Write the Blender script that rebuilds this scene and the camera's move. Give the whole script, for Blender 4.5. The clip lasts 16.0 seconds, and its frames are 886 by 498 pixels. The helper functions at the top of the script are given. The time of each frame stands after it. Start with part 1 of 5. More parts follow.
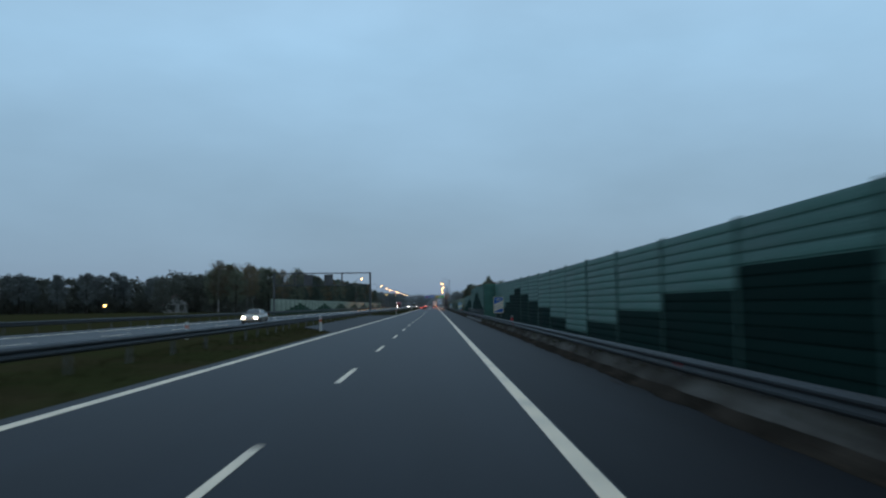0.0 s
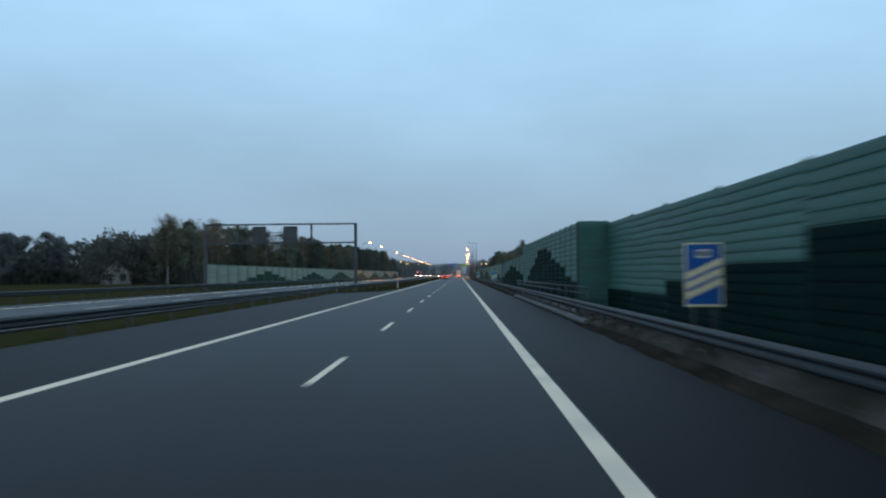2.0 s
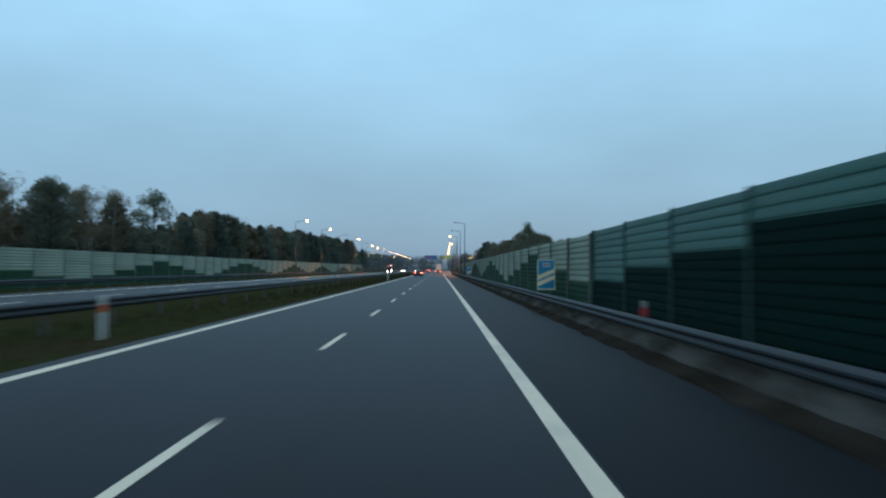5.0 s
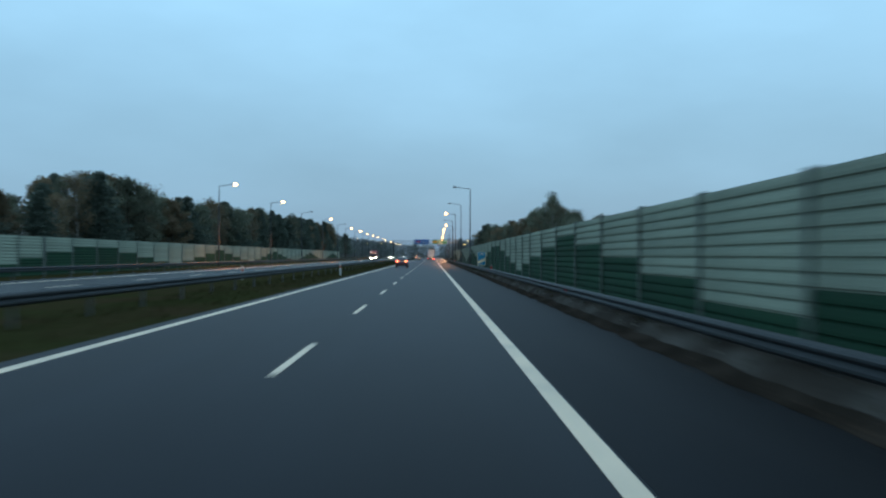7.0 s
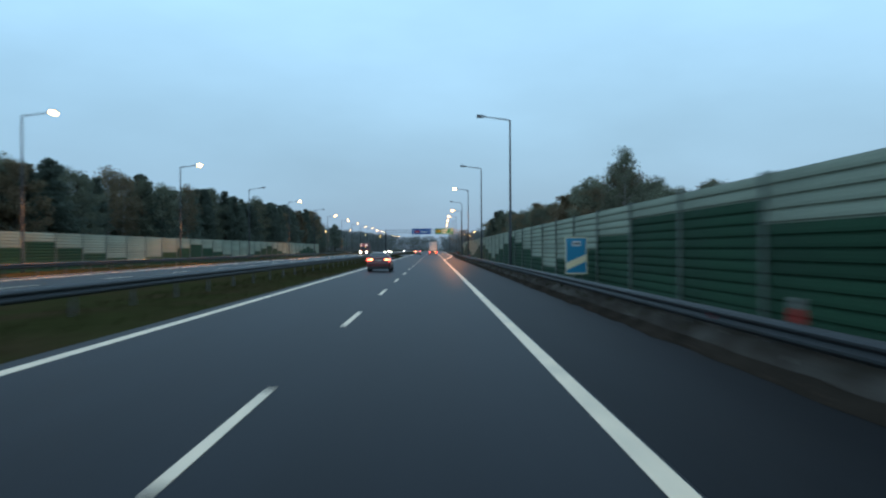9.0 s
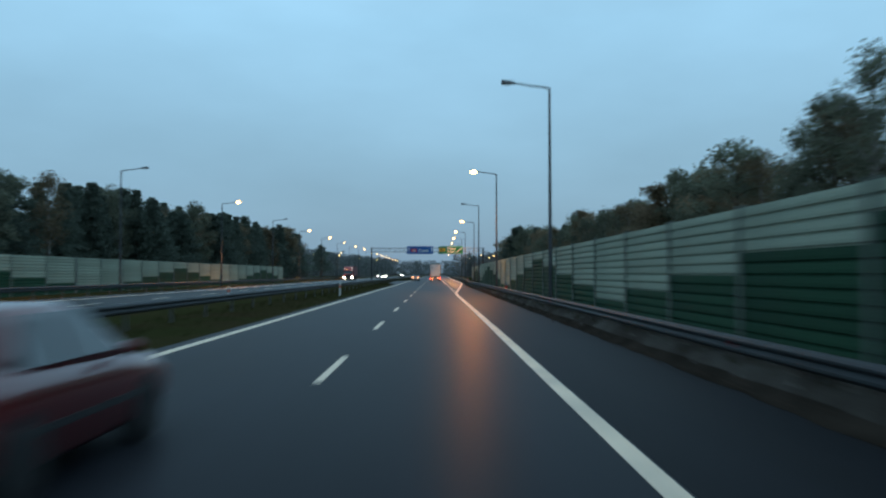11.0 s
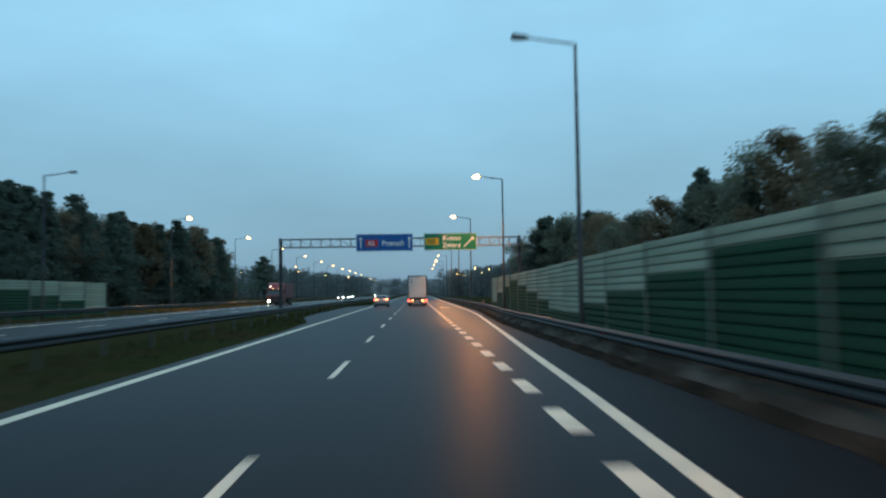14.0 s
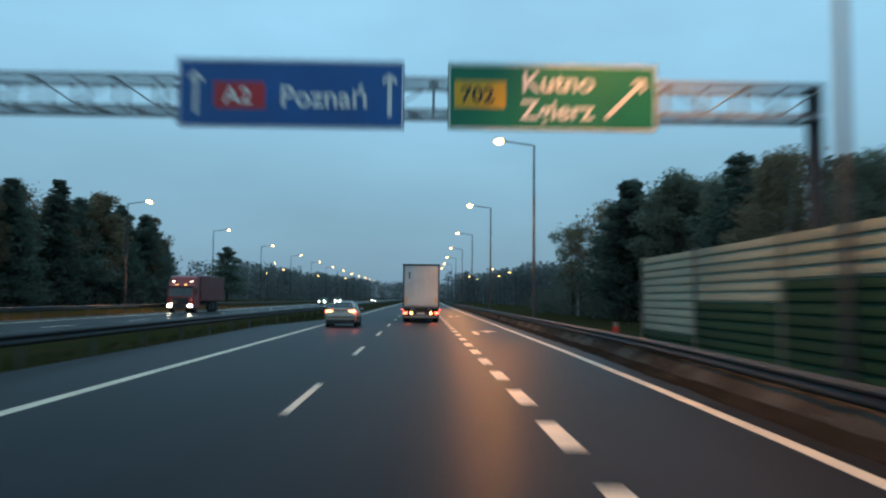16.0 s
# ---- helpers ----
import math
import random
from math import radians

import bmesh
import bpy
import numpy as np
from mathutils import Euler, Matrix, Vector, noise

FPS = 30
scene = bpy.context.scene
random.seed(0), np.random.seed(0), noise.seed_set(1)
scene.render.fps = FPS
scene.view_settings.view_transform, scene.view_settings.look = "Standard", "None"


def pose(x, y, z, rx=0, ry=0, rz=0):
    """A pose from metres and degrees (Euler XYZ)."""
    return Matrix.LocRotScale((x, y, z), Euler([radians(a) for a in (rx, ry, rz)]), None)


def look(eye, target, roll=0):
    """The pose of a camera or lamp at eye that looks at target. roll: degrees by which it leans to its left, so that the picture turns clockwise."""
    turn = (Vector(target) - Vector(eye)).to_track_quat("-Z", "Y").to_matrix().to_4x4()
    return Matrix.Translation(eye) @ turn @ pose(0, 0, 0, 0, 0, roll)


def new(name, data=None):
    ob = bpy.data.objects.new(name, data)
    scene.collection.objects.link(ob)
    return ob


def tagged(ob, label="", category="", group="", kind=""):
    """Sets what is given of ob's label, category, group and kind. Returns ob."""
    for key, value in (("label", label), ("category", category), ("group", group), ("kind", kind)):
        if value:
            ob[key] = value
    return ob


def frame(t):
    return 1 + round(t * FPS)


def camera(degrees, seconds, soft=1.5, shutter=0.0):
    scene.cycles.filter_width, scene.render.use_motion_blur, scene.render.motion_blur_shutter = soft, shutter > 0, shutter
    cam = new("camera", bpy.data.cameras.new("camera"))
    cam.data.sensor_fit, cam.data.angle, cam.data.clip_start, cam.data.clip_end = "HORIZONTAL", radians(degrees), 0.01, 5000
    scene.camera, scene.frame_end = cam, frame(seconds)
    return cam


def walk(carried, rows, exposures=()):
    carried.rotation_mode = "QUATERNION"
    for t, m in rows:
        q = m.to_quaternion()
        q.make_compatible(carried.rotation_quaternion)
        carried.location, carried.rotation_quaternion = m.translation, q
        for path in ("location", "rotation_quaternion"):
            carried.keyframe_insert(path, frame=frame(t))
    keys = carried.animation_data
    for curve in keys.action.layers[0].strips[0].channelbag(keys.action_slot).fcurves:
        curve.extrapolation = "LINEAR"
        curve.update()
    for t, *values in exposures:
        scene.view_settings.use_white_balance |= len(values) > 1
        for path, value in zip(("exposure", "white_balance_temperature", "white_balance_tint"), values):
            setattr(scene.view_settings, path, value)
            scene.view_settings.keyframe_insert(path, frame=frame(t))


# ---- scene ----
# ---- the camera and its drive: seconds, x, y, yaw, pitch, roll ----
EYE = 1.723
DRIVE = [
    (0.0, 2.124, 0.01, -0.565, 3.974, -0.450),
    (0.5, 2.171, 13.30, -0.281, 3.717, -0.611),
    (1.0, 2.176, 26.57, 0.197, 3.850, 0.883),
    (1.5, 2.215, 40.01, 0.949, 2.458, -1.736),
    (2.0, 2.322, 53.40, 1.165, 1.803, -0.508),
    (2.5, 2.407, 66.81, 1.172, 1.769, -2.171),
    (3.0, 2.444, 80.04, 0.561, 1.847, -0.385),
    (3.5, 2.428, 92.92, 0.467, 1.688, -0.349),
    (4.0, 2.431, 106.28, 0.160, 1.594, -1.257),
    (6.5, 2.277, 172.95, -0.749, 0.780, -1.000),
    (7.0, 2.203, 186.42, -0.812, 0.483, -1.142),
    (7.5, 2.119, 200.05, -0.724, 0.347, -1.177),
    (8.0, 2.055, 213.47, -0.766, 0.170, -0.755),
    (8.5, 1.999, 226.75, -0.687, -0.011, -0.718),
    (9.0, 1.948, 240.13, -0.705, -0.007, -0.723),
    (11.5, 1.755, 306.46, -0.568, 2.445, -0.931),
    (12.0, 1.698, 319.79, -0.680, 2.875, -0.712),
    (12.5, 1.648, 333.13, -0.742, 2.838, -0.371),
    (13.0, 1.631, 346.61, -0.933, 2.985, -0.748),
    (13.5, 1.665, 360.05, -1.320, 3.198, -0.960),
    (14.0, 1.704, 373.36, -1.936, 3.106, -0.159),
    (14.5, 1.743, 386.50, -2.216, 2.794, -0.239),
    (15.0, 1.796, 399.44, -2.168, 2.789, -1.170),
    (15.5, 1.866, 412.61, -1.931, 3.125, -1.704),
    (16.0, 1.926, 425.93, -1.554, 3.493, -1.481),
]
cam = camera(57.73, 16.0, soft=2.2, shutter=0.75)
walk(cam, [(t, pose(x + 0.03, y, EYE + 0.0175 * (1.9 - x), 90 + pitch, roll + 1.0, yaw)) for t, x, y, yaw, pitch, roll in DRIVE],
     exposures=[(0.0, -0.12, 6700, 13), (1.0, -0.13, 6700, 13), (1.5, 0.2, 6700, 13), (3.0, 0.18, 6700, 13), (4.0, 0.18, 6600, 10), (6.5, 0.2, 6300, 3),
                (7.0, 0.22, 6300, 4), (8.0, 0.32, 6450, 8), (9.0, 0.40, 6530, 8), (11.5, -0.02, 6350, 3), (12.0, -0.04, 6350, 3), (12.5, 0.09, 6550, 9), (13.0, -0.01, 6500, 8), (13.5, 0.02, 6300, 3),
                (14.0, 0.07, 6180, -3), (14.5, 0.08, 6150, -4), (15.0, -0.04, 6250, -1), (15.5, 0.05, 6500, 5), (16.0, 0.0, 6180, -2)])

# ---- overcast dusk ----
world = bpy.data.worlds.new("dusk")
scene.world = world
world.use_nodes = True
wt = world.node_tree
wt.nodes.clear()


def wnode(kind, **inputs):
    n = wt.nodes.new(kind)
    for key, value in inputs.items():
        n.inputs[key].default_value = value
    return n


w_out = wnode("ShaderNodeOutputWorld")
w_bg = wnode("ShaderNodeBackground", Strength=1.0)
w_sky = wnode("ShaderNodeTexSky")
w_sky.sky_type = "NISHITA"
w_sky.sun_disc = False
w_sky.sun_elevation = radians(4)
w_sky.sun_rotation = radians(200)
w_co = wnode("ShaderNodeTexCoord")
w_sep = wnode("ShaderNodeSeparateXYZ")
w_ramp = wnode("ShaderNodeValToRGB")
ramp = w_ramp.color_ramp
ramp.elements[0].position, ramp.elements[0].color = 0.0, (0.195, 0.300, 0.430, 1)
ramp.elements[1].position, ramp.elements[1].color = 1.0, (0.34, 0.50, 0.68, 1)
for where, colour in ((0.05, (0.215, 0.350, 0.495, 1)), (0.15, (0.265, 0.445, 0.62, 1)), (0.30, (0.345, 0.60, 0.84, 1)),
                      (0.55, (0.38, 0.60, 0.82, 1))):
    e = ramp.elements.new(where)
    e.color = colour
w_map = wnode("ShaderNodeMapping")
w_map.inputs["Scale"].default_value = (1.0, 1.0, 2.6)
w_noise = wnode("ShaderNodeTexNoise", Scale=3.2, Detail=5.0, Roughness=0.5)
w_cloud = wnode("ShaderNodeMapRange")
w_cloud.inputs["From Min"].default_value, w_cloud.inputs["From Max"].default_value = 0.3, 0.7
w_cloud.inputs["To Min"].default_value, w_cloud.inputs["To Max"].default_value = 0.92, 1.08
w_mul = wt.nodes.new("ShaderNodeMix")
w_mul.data_type, w_mul.blend_type = "RGBA", "MULTIPLY"
w_mul.inputs[0].default_value = 1.0
w_mix = wt.nodes.new("ShaderNodeMix")
w_mix.data_type = "RGBA"
w_mix.inputs[0].default_value = 0.012
for a, b in ((w_co.outputs["Generated"], w_sep.inputs[0]), (w_sep.outputs["Z"], w_ramp.inputs[0]),
             (w_co.outputs["Generated"], w_map.inputs[0]), (w_map.outputs[0], w_noise.inputs["Vector"]),
             (w_noise.outputs[0], w_cloud.inputs["Value"]), (w_ramp.outputs[0], w_mul.inputs[6]),
             (w_cloud.outputs[0], w_mul.inputs[7]), (w_mul.outputs[2], w_mix.inputs[6]),
             (w_sky.outputs[0], w_mix.inputs[7]), (w_mix.outputs[2], w_bg.inputs["Color"]),
             (w_bg.outputs[0], w_out.inputs[0])):
    wt.links.new(a, b)

sun_data = bpy.data.lights.new("sun", "SUN")
sun_data.energy, sun_data.angle, sun_data.color = 0.12, radians(40), (0.80, 0.92, 1.0)
sun = new("sun", sun_data)
sun.matrix_world = pose(0, 0, 60, 35, 0, 20)

# ---- materials ----
MATS = {}


def mat(name, base, rough=0.7, metal=0.0, vary=0.25, scale=6.0, fine=60.0, bump=0.15, stretch=(1, 1, 1), spec=0.5,
        stain=None, stain_scale=0.6, stain_amount=0.5, emit=None, power=0.0, per_object=0.0, coat=0.0, alpha=1.0, sheen=None, leafy=0.0):
    """Node material: base colour broken by coarse stains, fine grain and a little relief."""
    m = bpy.data.materials.new(name)
    m.use_nodes = True
    nt = m.node_tree
    bsdf = nt.nodes["Principled BSDF"]
    bsdf.inputs["Roughness"].default_value = rough
    bsdf.inputs["Metallic"].default_value = metal
    bsdf.inputs["Specular IOR Level"].default_value = spec
    bsdf.inputs["Coat Weight"].default_value = coat
    bsdf.inputs["Alpha"].default_value = alpha
    link = nt.links.new
    co = nt.nodes.new("ShaderNodeTexCoord")
    mp = nt.nodes.new("ShaderNodeMapping")
    mp.inputs["Scale"].default_value = stretch
    link(co.outputs["Object"], mp.inputs[0])
    n1 = nt.nodes.new("ShaderNodeTexNoise")
    n1.inputs["Scale"].default_value, n1.inputs["Detail"].default_value = stain_scale, 5
    n2 = nt.nodes.new("ShaderNodeTexNoise")
    n2.inputs["Scale"].default_value, n2.inputs["Detail"].default_value = scale, 4
    n3 = nt.nodes.new("ShaderNodeTexNoise")
    n3.inputs["Scale"].default_value, n3.inputs["Detail"].default_value = fine, 2
    for n in (n1, n2, n3):
        link(mp.outputs[0], n.inputs["Vector"])
    dark = stain or tuple(c * 0.55 for c in base)
    mr = nt.nodes.new("ShaderNodeMapRange")
    mr.inputs["From Min"].default_value, mr.inputs["From Max"].default_value = 0.42, 0.68
    mr.inputs["To Max"].default_value = stain_amount
    link(n1.outputs[0], mr.inputs["Value"])
    mx = nt.nodes.new("ShaderNodeMix")
    mx.data_type = "RGBA"
    mx.inputs[6].default_value = (*base, 1)
    mx.inputs[7].default_value = (*dark, 1)
    link(mr.outputs[0], mx.inputs[0])
    val = nt.nodes.new("ShaderNodeMath")
    val.operation = "MULTIPLY_ADD"
    add = nt.nodes.new("ShaderNodeMath")
    add.operation = "ADD"
    link(n2.outputs[0], add.inputs[0])
    link(n3.outputs[0], add.inputs[1])
    link(add.outputs[0], val.inputs[0])
    val.inputs[1].default_value, val.inputs[2].default_value = vary * 2, 1.0 - vary * 2
    last = val.outputs[0]
    if per_object:
        oi = nt.nodes.new("ShaderNodeObjectInfo")
        po = nt.nodes.new("ShaderNodeMath")
        po.operation = "MULTIPLY_ADD"
        po.inputs[1].default_value, po.inputs[2].default_value = per_object * 2, 1 - per_object
        link(oi.outputs["Random"], po.inputs[0])
        pm = nt.nodes.new("ShaderNodeMath")
        pm.operation = "MULTIPLY"
        link(last, pm.inputs[0])
        link(po.outputs[0], pm.inputs[1])
        last = pm.outputs[0]
    hsv = nt.nodes.new("ShaderNodeHueSaturation")
    link(mx.outputs[2], hsv.inputs["Color"])
    link(last, hsv.inputs["Value"])
    link(hsv.outputs[0], bsdf.inputs["Base Color"])
    rr = nt.nodes.new("ShaderNodeMath")
    rr.operation = "MULTIPLY_ADD"
    rr.inputs[1].default_value, rr.inputs[2].default_value = 0.25, rough - 0.125
    link(n2.outputs[0], rr.inputs[0])
    link(rr.outputs[0], bsdf.inputs["Roughness"])
    if bump:
        bp = nt.nodes.new("ShaderNodeBump")
        bp.inputs["Strength"].default_value, bp.inputs["Distance"].default_value = bump, 0.02
        link(add.outputs[0], bp.inputs["Height"])
        link(bp.outputs[0], bsdf.inputs["Normal"])
    if sheen:
        # damp stone surface: plain diffuse with a faint sheen that grows towards grazing angles
        amount, rise, gloss_rough = sheen
        dif = nt.nodes.new("ShaderNodeBsdfDiffuse")
        glo = nt.nodes.new("ShaderNodeBsdfAnisotropic")
        glo.inputs["Roughness"].default_value = gloss_rough
        two = nt.nodes.new("ShaderNodeMixShader")
        fres = nt.nodes.new("ShaderNodeFresnel")
        fres.inputs["IOR"].default_value = 1.33
        grow = nt.nodes.new("ShaderNodeMath")
        grow.operation = "MULTIPLY_ADD"
        grow.inputs[1].default_value, grow.inputs[2].default_value = rise, amount
        link(fres.outputs[0], grow.inputs[0])
        link(grow.outputs[0], two.inputs[0])
        link(hsv.outputs[0], dif.inputs["Color"])
        if bump:
            link(bp.outputs[0], dif.inputs["Normal"])
        link(dif.outputs[0], two.inputs[1])
        link(glo.outputs[0], two.inputs[2])
        link(two.outputs[0], nt.nodes["Material Output"].inputs["Surface"])
    if leafy:
        # thin leaves: light comes through from behind
        dif = nt.nodes.new("ShaderNodeBsdfDiffuse")
        thin = nt.nodes.new("ShaderNodeBsdfTranslucent")
        two = nt.nodes.new("ShaderNodeMixShader")
        two.inputs[0].default_value = leafy
        for n in (dif, thin):
            link(hsv.outputs[0], n.inputs["Color"])
        link(dif.outputs[0], two.inputs[1])
        link(thin.outputs[0], two.inputs[2])
        link(two.outputs[0], nt.nodes["Material Output"].inputs["Surface"])
    if emit:
        bsdf.inputs["Emission Color"].default_value = (*emit, 1)
        bsdf.inputs["Emission Strength"].default_value = power
    MATS[name] = m
    return m


mat("asphalt", (0.0145, 0.0165, 0.021), rough=0.46, vary=0.22, scale=1.3, fine=90, bump=0.25, stretch=(1, 0.12, 1),
    stain=(0.013, 0.0135, 0.0155), stain_scale=0.5, stain_amount=0.7, sheen=(0.003, 0.205, 0.38))
mat("asphalt_dark", (0.0100, 0.0112, 0.0138), rough=0.6, vary=0.25, scale=1.6, fine=90, bump=0.3, stretch=(1, 0.15, 1),
    stain=(0.014, 0.014, 0.0145), stain_scale=0.6, stain_amount=0.6, sheen=(0.0, 0.14, 0.42))
mat("asphalt_old", (0.030, 0.030, 0.032), rough=0.5, vary=0.22, scale=1.1, fine=80, bump=0.25, stretch=(1, 0.12, 1),
    stain=(0.043, 0.042, 0.044), stain_scale=0.5, sheen=(0.01, 0.25, 0.26))
# white road paint with worn patches; headlight warmth is put into both colours
mat("paint_warm_white", (0.84, 0.67, 0.48), rough=0.55, vary=0.16, scale=5, fine=45, bump=0.2, stain=(0.50, 0.42, 0.32),
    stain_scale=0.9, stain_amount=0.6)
mat("grass", (0.033, 0.035, 0.014), rough=0.95, vary=0.35, scale=1.7, fine=22, bump=0.8, stain=(0.044, 0.032, 0.018),
    stain_scale=0.25, stain_amount=0.9, spec=0.0)
mat("grass_blade", (0.034, 0.038, 0.014), rough=0.8, vary=0.3, scale=0.6, fine=4, bump=0, stain=(0.07, 0.054, 0.028),
    stain_scale=0.3, stain_amount=0.9, spec=0.0)
mat("gravel_bank", (0.046, 0.040, 0.034), rough=0.95, vary=0.4, scale=3, fine=30, bump=0.9, stain=(0.105, 0.098, 0.087), stretch=(1, 0.6, 1),
    stain_scale=0.8, stain_amount=0.95, spec=0.0)
mat("verge", (0.024, 0.020, 0.016), rough=0.95, vary=0.4, scale=3, fine=30, bump=0.9, stain=(0.050, 0.040, 0.032),
    stain_scale=0.6, stain_amount=0.9, spec=0.0)
mat("dead_leaf", (0.070, 0.048, 0.032), rough=0.8, vary=0.35, scale=1.2, fine=6, bump=0, stain=(0.045, 0.028, 0.018), stain_scale=0.7, spec=0.1)
mat("pebble", (0.13, 0.122, 0.11), rough=0.9, vary=0.35, scale=1.5, fine=12, bump=0.3, stain=(0.06, 0.055, 0.05), stain_scale=0.9, spec=0.1)
mat("concrete", (0.20, 0.195, 0.185), rough=0.85, vary=0.2, scale=4, fine=50, bump=0.3, stain=(0.18, 0.175, 0.16),
    stain_scale=0.7)
mat("kerb_stone", (0.115, 0.115, 0.11), rough=0.85, vary=0.2, scale=4, fine=50, bump=0.3, per_object=0.15)
mat("zinc", (0.115, 0.125, 0.13), rough=0.55, metal=0.45, vary=0.15, scale=5, fine=40, bump=0.08,
    stain=(0.07, 0.07, 0.07), stain_scale=0.8)
mat("rail_steel", (0.034, 0.040, 0.044), spec=0.25, rough=0.6, metal=0.1, vary=0.15, scale=5, fine=40, bump=0.08, stain=(0.03, 0.029, 0.028), stain_scale=0.8)
mat("pole_grey", (0.036, 0.041, 0.046), rough=0.7, vary=0.12, scale=4, fine=40, bump=0.05, spec=0.3)
mat("gantry_zinc", (0.27, 0.29, 0.305), rough=0.55, metal=0.3, vary=0.15, scale=5, fine=40, bump=0.08, stain=(0.11, 0.115, 0.12), stain_scale=0.8)
mat("zinc_dark", (0.075, 0.08, 0.085), rough=0.55, metal=0.3, vary=0.15, scale=5, fine=40, bump=0.08)
mat("steel_post", (0.115, 0.140, 0.122), rough=0.6, metal=0.2, vary=0.15, scale=4, fine=40, bump=0.08)
mat("post_green", (0.045, 0.098, 0.082), rough=0.7, vary=0.15, scale=4, fine=40, bump=0.08, spec=0.2)
mat("panel_light", (0.275, 0.315, 0.245), spec=0.15, rough=0.85, vary=0.22, scale=2.5, fine=35, bump=0.35, stretch=(1, 0.25, 2),
    stain=(0.19, 0.225, 0.175), stain_scale=0.8, stain_amount=0.7, per_object=0.10)
mat("panel_dark", (0.017, 0.056, 0.030), spec=0.15, rough=0.85, vary=0.28, scale=2.5, fine=35, bump=0.35, stretch=(1, 0.25, 2),
    stain=(0.013, 0.036, 0.022), stain_scale=0.8, per_object=0.14)
mat("panel_green", (0.046, 0.128, 0.104), spec=0.2, rough=0.5, vary=0.22, scale=2.5, fine=35, bump=0.30, stretch=(1, 0.25, 2),
    stain=(0.032, 0.095, 0.078), stain_scale=0.8, stain_amount=0.7, per_object=0.10)
mat("panel_night", (0.004, 0.018, 0.015), spec=0.04, rough=0.8, vary=0.28, scale=2.5, fine=35, bump=0.30, stretch=(1, 0.25, 2),
    per_object=0.15)
mat("bark", (0.055, 0.045, 0.036), rough=0.95, vary=0.35, scale=6, fine=30, bump=0.6, stretch=(1, 1, 0.25), spec=0.0)
mat("bark_birch", (0.26, 0.25, 0.23), rough=0.9, vary=0.35, scale=5, fine=20, bump=0.3, stain=(0.06, 0.055, 0.05),
    stain_scale=2.5, stain_amount=0.95, spec=0.0)
# leaf colours are the whole of what a leaf scatters: half goes back, half goes through
mat("needles", (0.128, 0.158, 0.128), leafy=0.5, rough=0.9, vary=0.2, scale=0.8, fine=5, bump=0, spec=0.0, per_object=0.28)
mat("leaves", (0.175, 0.190, 0.138), leafy=0.5, rough=0.85, vary=0.2, scale=0.8, fine=5, bump=0, spec=0.0, per_object=0.28)
mat("leaves_autumn", (0.215, 0.168, 0.112), leafy=0.5, rough=0.85, vary=0.2, scale=0.8, fine=5, bump=0, spec=0.0,
    stain=(0.13, 0.125, 0.07), per_object=0.28)
mat("scrub", (0.125, 0.128, 0.105), leafy=0.5, rough=0.95, vary=0.22, scale=0.4, fine=3, bump=0, spec=0.0)
# distant leaves: haze is put into this paler, greyer colour
mat("hazed_foliage", (0.185, 0.200, 0.190), leafy=0.5, rough=0.95, vary=0.2, scale=0.2, fine=1.5, bump=0, spec=0.0)
mat("sign_blue", (0.002, 0.10, 0.36), rough=0.4, vary=0.08, scale=2, fine=20, bump=0.03)
mat("sign_green", (0.003, 0.185, 0.085), rough=0.4, vary=0.08, scale=2, fine=20, bump=0.03)
mat("sign_white", (0.80, 0.80, 0.76), rough=0.4, vary=0.05, scale=2, fine=20, bump=0.02)
mat("sign_red", (0.55, 0.02, 0.03), rough=0.4, vary=0.05, scale=2, fine=20, bump=0.02)
mat("sign_yellow", (0.90, 0.46, 0.01), rough=0.4, vary=0.05, scale=2, fine=20, bump=0.02)
mat("sign_black", (0.02, 0.02, 0.02), rough=0.5, vary=0.05, bump=0.02)
# countdown board colours with the glow of headlights put into them
mat("headlit_white", (0.90, 0.78, 0.50), rough=0.4, vary=0.05, bump=0.02)
mat("headlit_cyan", (0.012, 0.24, 0.42), rough=0.4, vary=0.05, bump=0.02)
mat("reflector_red", (0.38, 0.015, 0.03), rough=0.3, vary=0.05, bump=0.0)
mat("post_white", (0.48, 0.48, 0.46), rough=0.6, vary=0.12, scale=8, fine=40, bump=0.1, stain=(0.3, 0.28, 0.24))
mat("post_grey", (0.20, 0.205, 0.20), rough=0.6, vary=0.12, scale=8, fine=40, bump=0.1)
mat("band_orange", (0.48, 0.11, 0.05), rough=0.5, vary=0.1, scale=8, fine=40, bump=0.05)
mat("post_red", (0.45, 0.03, 0.03), rough=0.5, vary=0.12, scale=8, fine=40, bump=0.1)
mat("lamp_lit", (0.9, 0.8, 0.6), rough=0.4, vary=0, bump=0, emit=(1.0, 0.49, 0.13), power=15)
mat("lamp_glass", (0.25, 0.26, 0.27), rough=0.25, vary=0.1, bump=0)
# silver paint, its base colour warmed to stand for headlight light on it
mat("car_silver_warm", (0.36, 0.30, 0.245), rough=0.32, metal=0.55, vary=0.04, scale=3, fine=200, bump=0.01, coat=0.6,
    stain=(0.28, 0.24, 0.20), stain_scale=1.5, stain_amount=0.4)
mat("car_red", (0.11, 0.008, 0.010), rough=0.32, metal=0.1, vary=0.05, scale=3, fine=200, bump=0.01, coat=0.6)
mat("car_dark", (0.05, 0.055, 0.065), rough=0.32, metal=0.3, vary=0.05, scale=3, fine=200, bump=0.01, coat=0.6)
mat("car_glass", (0.018, 0.024, 0.028), rough=0.08, vary=0.05, bump=0, spec=0.8)
mat("plastic_black", (0.02, 0.02, 0.021), rough=0.6, vary=0.1, bump=0.05)
